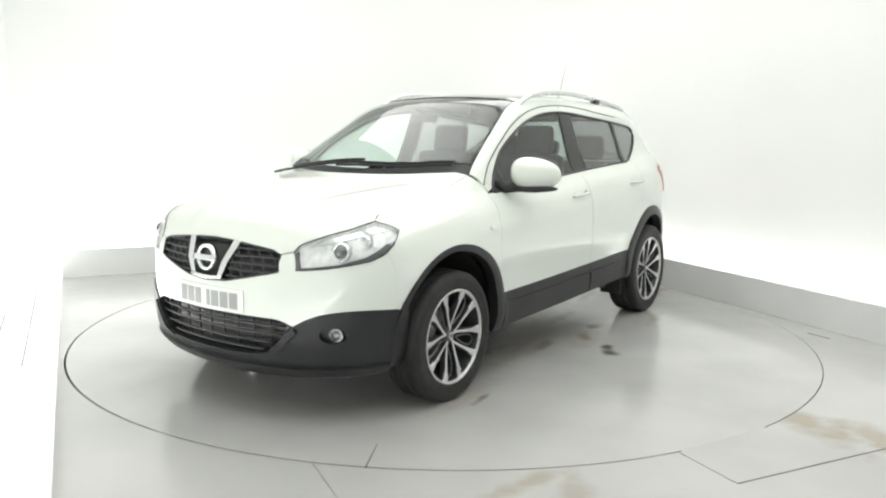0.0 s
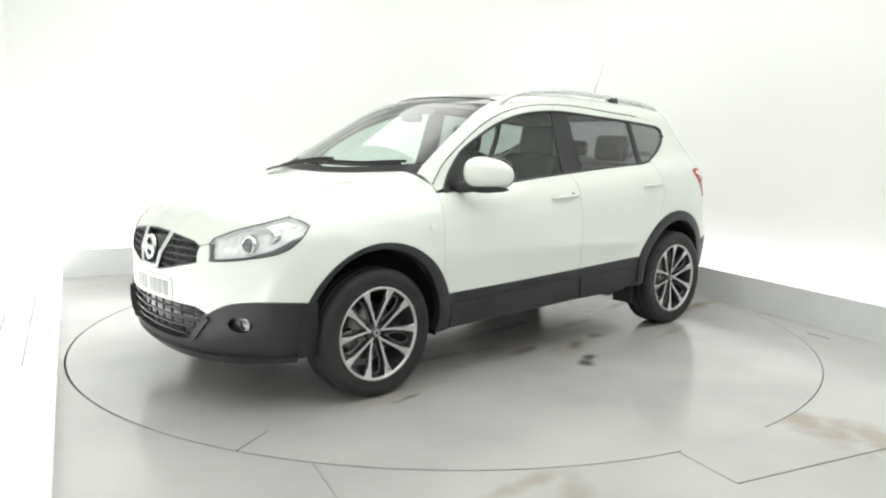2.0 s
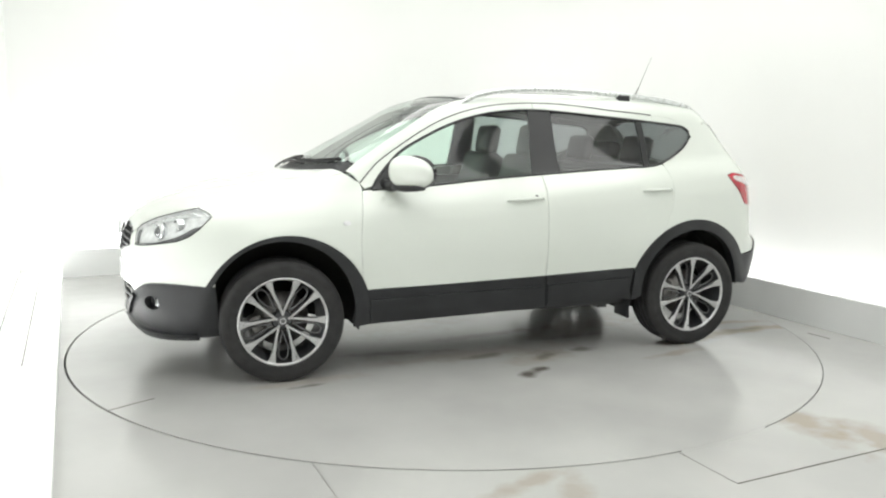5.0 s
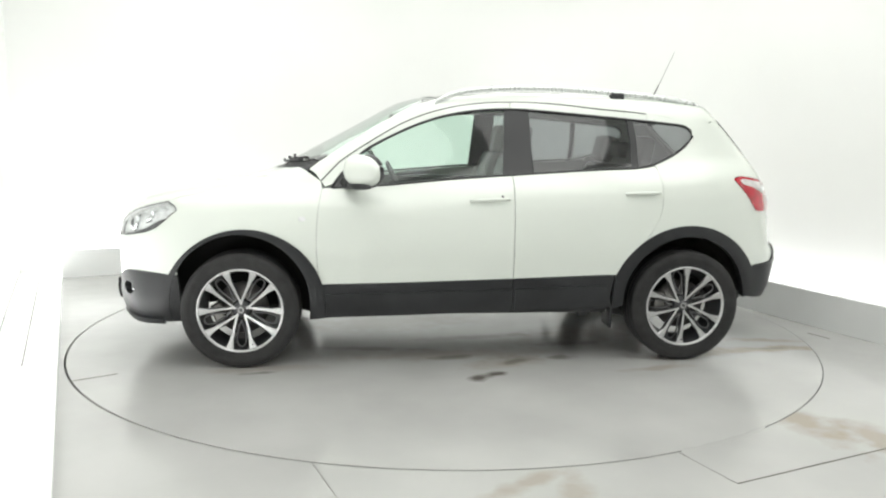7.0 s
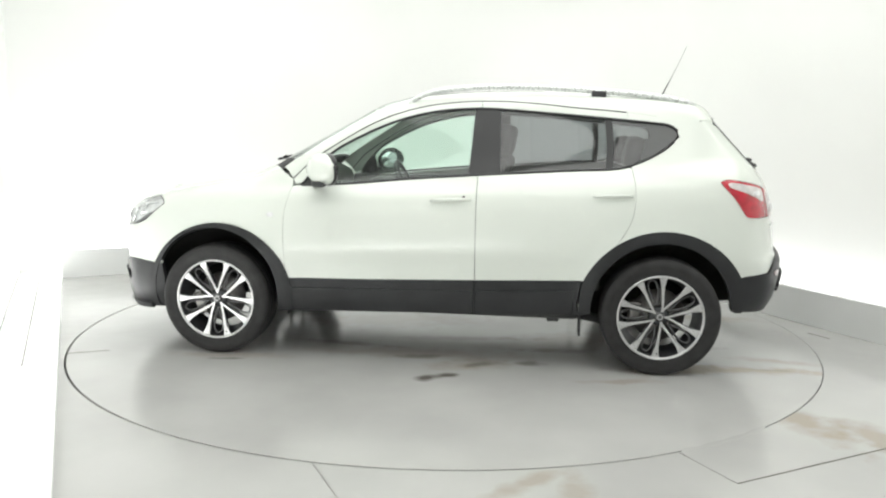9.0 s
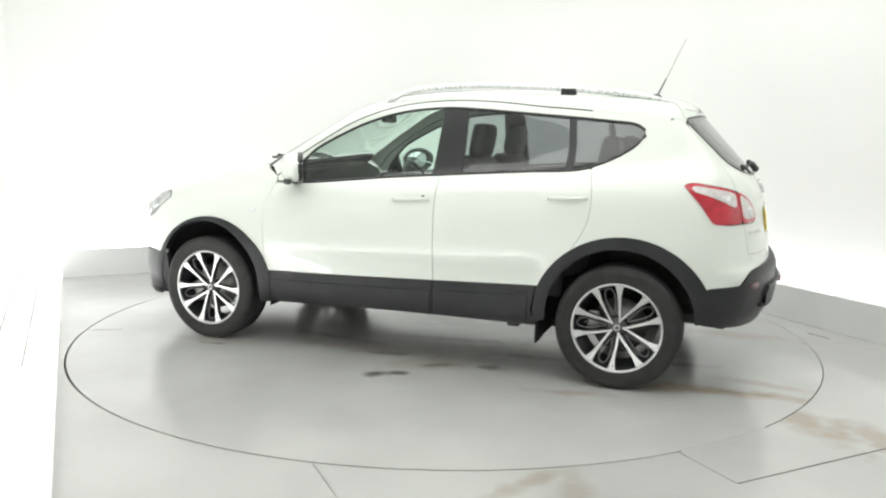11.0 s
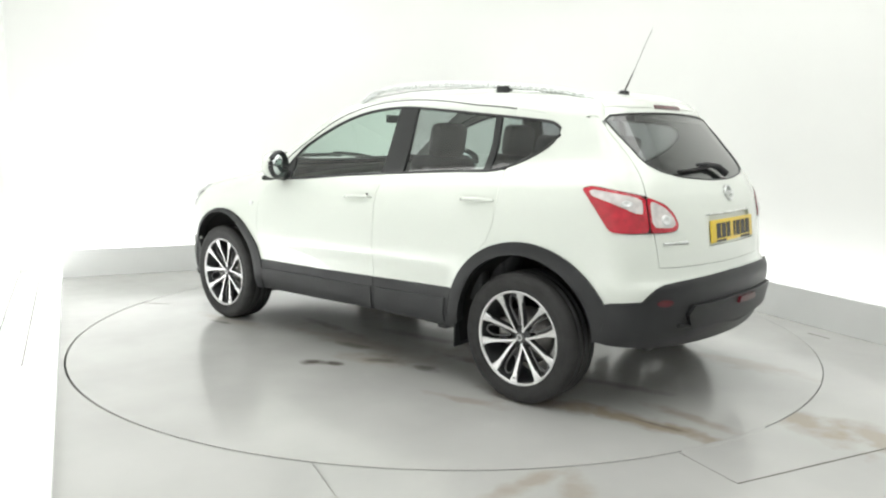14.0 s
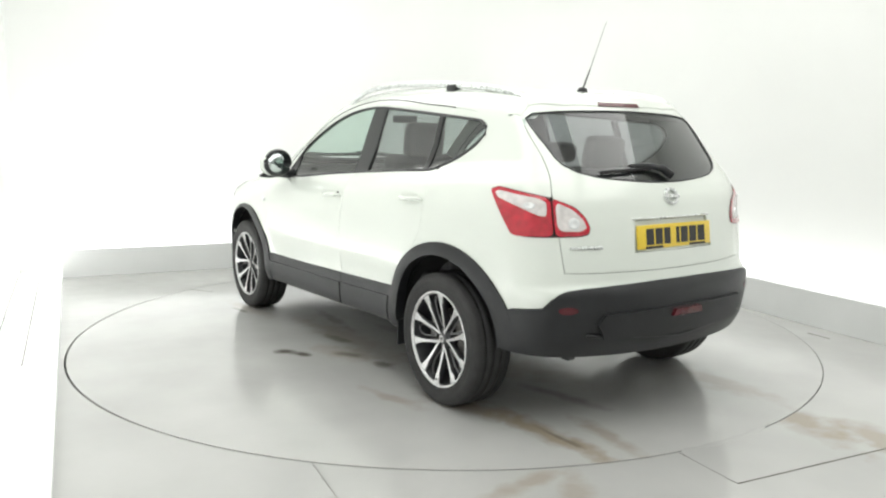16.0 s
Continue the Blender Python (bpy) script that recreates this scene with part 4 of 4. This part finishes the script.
grille = part("grille", sheet("nose", g_outline, lift=-0.035, gap=0.001, depth=-0.034, step=0.025), M_GLOSSBLACK, car, "black honeycomb radiator grille")
strip("grille_surround", line3("nose", even(g_outline + g_outline[:1], 2.0).tolist(), -0.004), 0.006, M_GLOSSBLACK, grille)
for i in range(5):
    z = 0.68 + i * 0.034
    reach = [a for a in range(-27, 28, 1) if inside(g_outline, np.array([[a * 0.97, z]]))[0]]
    for side_of in (-1, 1):
        run = sorted(a for a in reach if a * side_of > 7 + (z - 0.65) * 26)
        if len(run) > 2:
            strip("mesh_bar", line3("nose", [(a, z) for a in run], -0.012), 0.0058, M_MESH, grille)
            for a in run[(i % 2) * 2 + 1::4]:
                strip("mesh_bar", line3("nose", [(a - 0.6, z), (a + 0.6, min(z + 0.034, 0.828))], -0.013), 0.005, M_MESH, grille, sides=5)
for s in (-1, 1):
    bm = bmesh.new()
    outer = line3("nose", [(s * 12.5, 0.838), (s * 9.2, 0.74), (s * 6.6, 0.66)], 0.004)
    wide = line3("nose", [(s * 9.5, 0.84), (s * 6.8, 0.74), (s * 4.6, 0.657)], 0.004)
    back = Vector((0.035, 0, 0))
    for a, b, c, d in ((outer[0], outer[1], wide[1], wide[0]), (outer[1], outer[2], wide[2], wide[1])):
        vs = [bm.verts.new(v) for v in (a, b, c, d)] + [bm.verts.new(v + back) for v in (a, b, c, d)]
        bm.faces.new(vs[:4])
        for k in range(4):
            bm.faces.new((vs[k], vs[(k + 1) % 4], vs[4 + (k + 1) % 4], vs[4 + k]))
    bmesh.ops.recalc_face_normals(bm, faces=bm.faces)
    part("grille_strip", bm, M_CHROME, grille, "slanting chrome grille strip", smooth=False)
foot = line3("nose", [(-6.8, 0.668), (-3, 0.663), (0, 0.661), (3, 0.663), (6.8, 0.668)], 0.002)
part("grille_strip", tube(foot, 0.011, 8), M_CHROME, grille, "chrome foot joining the grille strips")
facing = Vector((-1, 0, 0.06)).normalized().to_track_quat("Y", "Z").to_matrix().to_4x4()
spot = line3("nose", [(0, 0.752)], 0.006)[0]
emblem = part("emblem", revolve([(0.046, 0.0), (0.048, 0.008), (0.056, 0.012), (0.064, 0.008), (0.066, -0.02), (0.046, -0.02), (0.046, 0.0)], 32, Matrix.Translation(spot) @ facing), M_CHROME, car,
              "plain chrome ring emblem with a crossbar")
part("crossbar", boxed(-0.078, 0.078, -0.006, 0.014, -0.014, 0.014, 0.003, Matrix.Translation(spot) @ facing), M_CHROME, emblem)
spot = line3("tail", [(0, 1.07)], 0.004)[0]
back_to = Vector((1, 0, 0.35)).normalized().to_track_quat("Y", "Z").to_matrix().to_4x4()
emblem = part("emblem", revolve([(0.03, 0.0), (0.032, 0.006), (0.037, 0.008), (0.042, 0.006), (0.043, -0.01), (0.03, -0.01), (0.03, 0.0)], 28, Matrix.Translation(spot) @ back_to), M_RAIL, gate,
              "plain chrome ring emblem with a crossbar")
part("emblem_bar", boxed(-0.05, 0.05, -0.004, 0.009, -0.009, 0.009, 0.002, Matrix.Translation(spot) @ back_to), M_RAIL, gate)
name_bar = line3("tail", [(-41 + k * 1.0, 0.855) for k in range(11)], 0.002)
for k in range(10):
    strip("lettering_bar", [name_bar[k].lerp(name_bar[k + 1], 0.1), name_bar[k].lerp(name_bar[k + 1], 0.8)], 0.008, M_RAIL, gate)


def number_plate(name, at, way, base, ink, label, marks):
    m = Matrix.Translation(at) @ Vector(way).normalized().to_track_quat("Y", "Z").to_matrix().to_4x4()
    plate = part(name, boxed(-0.26, 0.26, -0.006, 0.004, -0.056, 0.056, 0.003, m), base, car, label)
    x = -0.215
    for w in marks:
        if w:
            part("mark_bar", boxed(x, x + w, 0.004, 0.0055, -0.038, 0.038, 0.0, m), ink, plate, smooth=False)
        x += (w or 0.02) + 0.011
    return plate


MARKS = (0.052, 0.052, 0.05, 0.022, 0, 0.044, 0.05, 0.052)
front_plate = panel("number_plate", "nose", rounded([(-15.6, 0.508), (15.6, 0.508), (15.6, 0.62), (-15.6, 0.62)], 0.03, 1), M_PLATE_W, car, "white number plate with grey bars", lift=0.004, gap=0.0, depth=0.004)
x = -0.215
for w in MARKS:
    if w:
        a0, a1 = (math.degrees(math.atan2(v, 0.9)) for v in (x, x + w))
        panel("mark_bar", "nose", [(a0, 0.526), (a1, 0.526), (a1, 0.602), (a0, 0.602)], M_INKPALE, front_plate, lift=0.0055, gap=0.0, depth=0.0015, step=0.05)
    x += (w or 0.02) + 0.011
q = line3("tail", [(0, 0.892)], -0.008)[0]
rear_plate = number_plate("number_plate", q, (1, 0, 0.12), M_PLATE_Y, M_INK, "yellow number plate with black bars", MARKS)
tilt = Matrix.Translation(q) @ Vector((1, 0, 0.12)).normalized().to_track_quat("Y", "Z").to_matrix().to_4x4()
for x0, x1 in ((-0.22, -0.1), (0.09, 0.21)):
    part("caption_bar", boxed(x0, x1, 0.004, 0.0052, -0.055, -0.044, 0.0, tilt), M_INK, rear_plate, smooth=False)
strip("plate_handle", line3("tail", [(a, 0.975) for a in range(-20, 21, 4)], 0.002), 0.0045, M_RAIL, gate, "slim chrome tailgate handle strip")

# mirrors, rails, aerial, wipers
for s in (-1, 1):
    bm = bmesh.new()
    bmesh.ops.create_uvsphere(bm, u_segments=28, v_segments=16, radius=1.0)
    for v in bm.verts:
        x, y, z = v.co
        sq = lambda a, p: math.copysign(abs(a) ** p, a)
        x, y, z = sq(x, 0.9), sq(y, 0.82), sq(z, 0.85)
        taper = 1 - 0.16 * y
        v.co = (max(x, -1) * 0.088 * taper * (1 - 0.4 * max(y, 0)) if x < 0 else min(x, 0.3) * 0.088, y * 0.142, z * 0.088 * taper - 0.008 * y)
    m = Matrix.Translation((-0.615, s * 0.925, 1.137)) @ Matrix.Scale(s, 4, (0, 1, 0)) @ Matrix.Rotation(radians(-31), 4, "Z")
    bmesh.ops.transform(bm, matrix=m, verts=bm.verts)
    bmesh.ops.recalc_face_normals(bm, faces=bm.faces)
    mirror_body = part("door_mirror", bm, M_WHITE, car, "white door mirror on a black foot")
    arm = [(-0.72, s * 0.735, 1.06), (-0.70, s * 0.79, 1.055), (-0.66, s * 0.86, 1.06), (-0.63, s * 0.92, 1.062)]
    part("mirror_foot", tube(arm, [0.034, 0.03, 0.026, 0.018], 12), M_BLACK, mirror_body, "black plastic mirror foot")
    under = [m @ Vector((-0.05 + 0.02 * abs(k) / 5, 0.024 * k, -0.082)) for k in range(-5, 6)]
    part("mirror_base", tube(under, [0.008, 0.016, 0.02, 0.022, 0.022, 0.022, 0.02, 0.018, 0.016, 0.012, 0.006], 10), M_BLACK, mirror_body, "black lower mirror shell")
    turns = [2 * math.pi * k / 24 for k in range(25)]
    part("mirror_rim", tube([m @ Vector((0.03, 0.132 * math.cos(a), 0.079 * math.sin(a))) for a in turns], 0.0165, 8), M_GLOSSBLACK, mirror_body, "black mirror rim")
    bm = revolve([(0.0, 0.0), (1.0, 0.0), (1.0, -0.012)], 28)
    bmesh.ops.transform(bm, matrix=m @ Matrix.Translation((0.042, 0, 0)) @ Matrix.Rotation(radians(-90), 4, "Z") @ Matrix.Diagonal((0.125, 1, 0.072, 1)), verts=bm.verts)
    part("mirror_glass", bm, M_MIRROR, mirror_body, "mirror glass")
    path = [(-0.2, 1.505), (-0.16, 1.543), (-0.1, 1.574), (0.0, 1.6), (0.12, 1.615), (0.3, 1.625), (0.5, 1.627), (0.65, 1.622), (0.82, 1.613), (1.0, 1.601), (1.16, 1.589), (1.32, 1.57), (1.44, 1.547), (1.5, 1.52)]
    rail = part("roof_rail", tube([(x, s * (0.55 - 0.012 * max(x, 0)), z + 0.006) for x, z in path], [0.01, 0.014] + [0.017] * 10 + [0.014, 0.01], 10), M_RAIL, car, "silver roof rail")
    part("rail_foot", boxed(0.9, 0.985, -0.02, 0.02, 1.5, 1.611, 0.004, Matrix.Translation((0, s * 0.539, 0))), M_GLOSSBLACK, rail, "black rail bracket")
base = Vector((1.355, 0.0, 1.568))
aerial = part("aerial", tube([base + Vector((-0.035, 0, 0)), base + Vector((0, 0, 0.022)), base + Vector((0.03, 0, 0.018)), base + Vector((0.04, 0, 0))], [0.012, 0.018, 0.016, 0.01], 10), M_BLACK, car,
              "black whip aerial")
part("mast", tube([base + Vector((0.01, 0, 0.02)), base + Vector((0.062, 0, 0.13))], [0.0055, 0.0035], 8), M_BLACK, aerial)
part("whip", tube([base + Vector((0.062, 0, 0.13)), base + Vector((0.165, 0, 0.36))], [0.0017, 0.001], 6), M_BLACK, aerial)
for pts in ([(-1.13, 0.62), (-1.12, 0.35), (-1.09, -0.05)], [(-1.13, 0.1), (-1.09, -0.3), (-0.97, -0.6)]):
    w = bend(pts, 0.06)
    wiper = part("wiper", tube(line3("top", w, 0.018), 0.008, 6), M_BLACK, car, "black windscreen wiper")
    part("blade", tube(line3("top", [(x + 0.035, y) for x, y in w[2:]], 0.012), 0.009, 6), M_RUBBER, wiper)
w = line3("tail", [(3, 1.15), (0, 1.185), (-8, 1.2), (-18, 1.198)], 0.024)
part("rear_wiper", tube(w, [0.02, 0.018, 0.012, 0.008], 8), M_BLACK, gate, "black rear wiper arm")
part("rear_wiper_blade", tube(line3("tail", [(a, 1.198 + 0.0007 * a) for a in range(-31, 1, 4)], 0.013), 0.0085, 6), M_RUBBER, gate, "black rear wiper blade")

# underside and cabin
part("underbody", boxed(-1.8, 1.72, -0.5, 0.5, 0.31, 0.44, 0.03), M_CABIN, car, "dark underside")
part("sill", boxed(-0.86, 0.86, -0.79, 0.79, 0.285, 0.46, 0.02), M_CABIN, car, "dark sill and floor pan")
part("engine_bay", boxed(-2.0, -0.95, -0.5, 0.5, 0.4, 0.86, 0.05), M_CABIN, car, "dark engine bay")
for s in (-1, 1):
    part("sill_bracket", boxed(0.68, 0.75, s * 0.74 - 0.03, s * 0.74 + 0.03, 0.264, 0.3, 0.008), M_CABIN, car, "dark jacking bracket under the sill")
    part("suspension_arm", tube([(0.8, s * 0.5, 0.27), (1.05, s * 0.6, 0.25), (1.316, s * 0.66, 0.29)], [0.03, 0.035, 0.03], 8), M_CABIN, car, "dark rear suspension arm")
    part("mud_flap", boxed(0.862, 0.874, s * 0.76 - 0.08, s * 0.76 + 0.08, 0.2, 0.34, 0.004), M_BLACK, car, "black mud flap")
part("rear_axle", tube([(1.316, -0.68, 0.31), (1.316, 0.68, 0.31)], 0.035, 10), M_CABIN, car, "dark rear axle beam")
part("front_axle", tube([(-1.316, -0.68, 0.31), (-1.316, 0.68, 0.31)], 0.03, 10), M_CABIN, car, "dark front drive shafts")
part("tow_eye", boxed(1.8, 1.85, -0.5, -0.45, 0.3, 0.38, 0.008), M_CABIN, car, "dark towing eye bracket")
part("exhaust", tube([(1.2, 0.35, 0.27), (1.6, 0.45, 0.31), (1.84, 0.47, 0.34)], 0.024, 12), M_DISC, car, "steel exhaust pipe")
part("load_floor", boxed(0.9, 1.95, -0.55, 0.55, 0.42, 0.74, 0.02), M_CABIN, car, "dark boot floor")
part("parcel_shelf", boxed(1.12, 1.68, -0.6, 0.6, 0.98, 1.0, 0.006), M_CABIN, car, "dark parcel shelf")
part("dashboard", boxed(-1.0, -0.5, -0.68, 0.68, 0.62, 0.98, 0.07), M_CABIN, car, "dark grey dashboard")
part("dash_hood", boxed(-0.62, -0.47, 0.17, 0.55, 0.9, 1.03, 0.04), M_CABIN, car, "instrument hood")
for s in (-1, 1):
    part("door_lining", boxed(-0.84, 0.98, s * 0.71 - 0.035, s * 0.71 + 0.035, 0.45, 1.035, 0.02), M_CABIN, car, "dark door lining")
part("headlining", sheet("top", [(-0.15, -0.42), (1.35, -0.4), (1.35, 0.4), (-0.15, 0.4)][::1], lift=-0.045, depth=0.0, step=0.08), M_LINING, car, "pale headlining")


def seat_pad(x, y, z, sx, sy, sz, tilt, bevel=0.05):
    return boxed(-sx / 2, sx / 2, -sy / 2, sy / 2, -sz / 2, sz / 2, bevel, Matrix.Translation((x, y, z)) @ Matrix.Rotation(radians(tilt), 4, "Y"))


for y in (-0.36, 0.36):
    seat = part("front_seat", seat_pad(-0.07, y, 0.6, 0.52, 0.5, 0.18, -6), M_LEATHER, car, "dark leather front seat")
    part("backrest", seat_pad(0.27, y, 0.92, 0.15, 0.48, 0.62, 17), M_LEATHER, seat)
    part("headrest", seat_pad(0.38, y, 1.31, 0.1, 0.27, 0.21, 10, 0.04), M_LEATHER, seat)
    for d in (-0.05, 0.05):
        part("headrest_post", tube([(0.345, y + d, 1.15), (0.38, y + d, 1.28)], 0.007, 8), M_CHROME, seat)
bench = part("rear_seat", seat_pad(0.8, 0, 0.62, 0.5, 1.28, 0.18, -6), M_LEATHER, car, "dark leather rear bench seat")
part("backrest", seat_pad(1.08, 0, 0.86, 0.16, 1.24, 0.6, 18), M_LEATHER, bench)
for y in (-0.38, 0.0, 0.38):
    part("headrest", seat_pad(1.17, y, 1.255, 0.1, 0.27, 0.19 if y else 0.11, 12, 0.035), M_LEATHER, bench)
wheel_m = Matrix.Translation((-0.36, 0.36, 0.97)) @ Vector((1, 0, 0.45)).normalized().to_track_quat("Y", "Z").to_matrix().to_4x4()
steering = part("steering_wheel", revolve([(0.185 + 0.015 * math.cos(a), 0.015 * math.sin(a)) for a in [2 * math.pi * k / 8 for k in range(9)]], 36, wheel_m), M_LEATHER, car, "dark leather steering wheel")
part("hub", boxed(-0.07, 0.07, -0.05, 0.01, -0.06, 0.05, 0.02, wheel_m), M_CABIN, steering)
for a in (0, 180, 270):
    part("spoke", boxed(0.05, 0.18, -0.02, 0.0, -0.018, 0.018, 0.006, wheel_m @ Matrix.Rotation(radians(a), 4, "Y")), M_CABIN, steering)
part("rear_view_mirror", boxed(-0.44, -0.415, -0.1, 0.1, 1.42, 1.475, 0.01), M_GLOSSBLACK, car, "black rear-view mirror")


# wheels
def spoke_bm(a, skew):
    """One of ten alloy spokes, leaning to its pair: slim at the hub, broad where it meets the rim."""
    bm = bmesh.new()
    rows = []
    for r, w, y, th in ((0.028, 0.0075, -0.03, 0.03), (0.06, 0.0078, -0.028, 0.032), (0.1, 0.0085, -0.023, 0.034), (0.15, 0.0108, -0.015, 0.032), (0.185, 0.0138, -0.009, 0.03), (0.207, 0.018, -0.005, 0.028),
                        (0.221, 0.0215, -0.003, 0.026), (0.233, 0.029, -0.002, 0.024)):
        off = skew * (0.010 * (1 - r / 0.23) - 0.0085 * smooth01(np.array((r - 0.05) / 0.17)).item() + 0.003)
        rows.append([bm.verts.new(v) for v in ((off - w, y - 0.005, r), (off - w * 0.78, y, r), (off + w * 0.78, y, r), (off + w, y - 0.005, r), (off + w * 0.85, y - th, r), (off - w * 0.85, y - th, r))])
    for p, q in zip(rows, rows[1:]):
        for k in range(6):
            bm.faces.new((p[k], p[(k + 1) % 6], q[(k + 1) % 6], q[k]))
    bm.faces.new(rows[0])
    bm.faces.new(rows[-1])
    bmesh.ops.recalc_face_normals(bm, faces=bm.faces)
    bmesh.ops.transform(bm, matrix=Matrix.Rotation(radians(a), 4, "Y"), verts=bm.verts)
    return bm


def window_rib(a):
    """The grey inner lip of the drop-shaped opening between the two spokes of a pair."""
    pts = []
    for k in range(25):
        t = 2 * math.pi * k / 24
        r = 0.14 - 0.076 * math.cos(t)
        w = 0.004 + 0.0345 * ((r - 0.0639) / 0.152) ** 0.8
        pts.append((w * math.sin(t), -0.044 + 0.012 * (r / 0.2), r))
    bm = tube(pts, 0.0058, 6)
    bmesh.ops.transform(bm, matrix=Matrix.Rotation(radians(a), 4, "Y"), verts=bm.verts)
    return bm


def road_wheel():
    """Centred on its axle; the outer face looks to +y and lies at y = 0.108."""
    tread = [(0.333, -0.09), (0.336, -0.06), (0.336, -0.052), (0.329, -0.05), (0.329, -0.042), (0.337, -0.04), (0.337, -0.006), (0.33, -0.004), (0.33, 0.004), (0.337, 0.006), (0.337, 0.04),
             (0.329, 0.042), (0.329, 0.05), (0.336, 0.052), (0.336, 0.06), (0.333, 0.09)]
    wall = [(0.325, 0.1), (0.31, 0.106), (0.29, 0.109), (0.287, 0.1075), (0.27, 0.108), (0.25, 0.104), (0.24, 0.098)]
    prof = [(r, -y) for r, y in reversed(wall)] + tread + wall
    w = new("wheel")
    part("tyre", revolve(prof, 72), M_RUBBER, w, "black rubber tyre")
    part("rim", revolve([(0.241, 0.094), (0.243, 0.103), (0.238, 0.105), (0.232, 0.101), (0.228, 0.09), (0.222, 0.03), (0.2, -0.05), (0.215, -0.09), (0.241, -0.095)], 60), M_ALLOYDARK, w,
               "dark rim with machined alloy spokes")
    part("rim_lip", revolve([(0.2435, 0.1035), (0.24, 0.1065), (0.232, 0.1035), (0.229, 0.096)], 60), M_ALLOY, w, "bright machined lip")
    for k in range(10):
        ob = part("spoke", spoke_bm(36 * k, 1 if k % 2 else -1), M_ALLOY, w, "machined alloy spoke")
        ob.location = (0, 0.1, 0)
        ob.data.materials.append(M_ALLOYDARK)
        for f in ob.data.polygons:
            f.material_index = 0 if f.normal.y > 0.5 else 1
            f.use_smooth = False
    for k in range(5):
        ob = part("spoke_rib", window_rib(72 * k + 18), M_RIB, w, "grey inner spoke rib")
        ob.location = (0, 0.098, 0)
    part("hub", revolve([(0, 0.066), (0.03, 0.066), (0.04, 0.064), (0.05, 0.06), (0.056, 0.052), (0.058, 0.03), (0, 0.03)], 30), M_ALLOYDARK, w, "dark alloy wheel hub")
    part("centre_cap", revolve([(0, 0.079), (0.016, 0.0785), (0.024, 0.077), (0.0275, 0.073), (0.029, 0.066)], 24), M_RIB, w, "satin grey centre cap")
    part("cap_ring", revolve([(0.012, 0.0788), (0.0135, 0.0805), (0.016, 0.0805), (0.0175, 0.0785)], 20), M_ALLOY, w, "small plain ring on the cap")
    for k in range(5):
        a = radians(72 * k - 36 - 90 + 18)
        part("wheel_nut", revolve([(0, 0.068), (0.009, 0.068), (0.011, 0.064), (0.011, 0.04)], 6, Matrix.Translation((0.047 * math.cos(a), 0, 0.047 * math.sin(a)))), M_GLOSSBLACK, w, "dark wheel nut")
    part("brake_disc", revolve([(0.06, 0.02), (0.075, 0.02), (0.08, 0.005), (0.148, 0.005), (0.148, -0.02), (0.06, -0.02)], 40), M_DISC, w, "steel brake disc")
    part("brake_caliper", boxed(0.1, 0.17, -0.045, 0.035, -0.07, 0.07, 0.014), M_DISC, w, "grey brake caliper")
    part("valve", tube([(0.0, 0.085, -0.215), (0.0, 0.105, -0.205)], 0.004, 6), M_GLOSSBLACK, w)
    return w


first = road_wheel()
first.parent = car
for n, (x, s) in enumerate(((FX, -1), (RX, -1), (FX, 1), (RX, 1))):
    m = Matrix.Translation((x, s * 0.775, WHEEL_Z)) @ Matrix.Rotation(radians(180 if s < 0 else 0), 4, "Z") @ Matrix.Rotation(radians((18, -3, 0, 9)[n]), 4, "Y")
    if n == 0:
        first.matrix_basis = m
    else:
        copy_thing(first, m)


# ---- what moves ----
CAR_AT = (0.036, -0.10)                                      # where the car stands on the turntable


def motions():
    steps = [k * 0.5 for k in range(33)]
    walk(turntable, [(t, pose(0, 0, 0, 0, 0, turn(t))) for t in steps])
    walk(car, [(t, pose(0, 0, 0, 0, 0, turn(t)) @ pose(CAR_AT[0], CAR_AT[1], 0)) for t in steps])


motions()
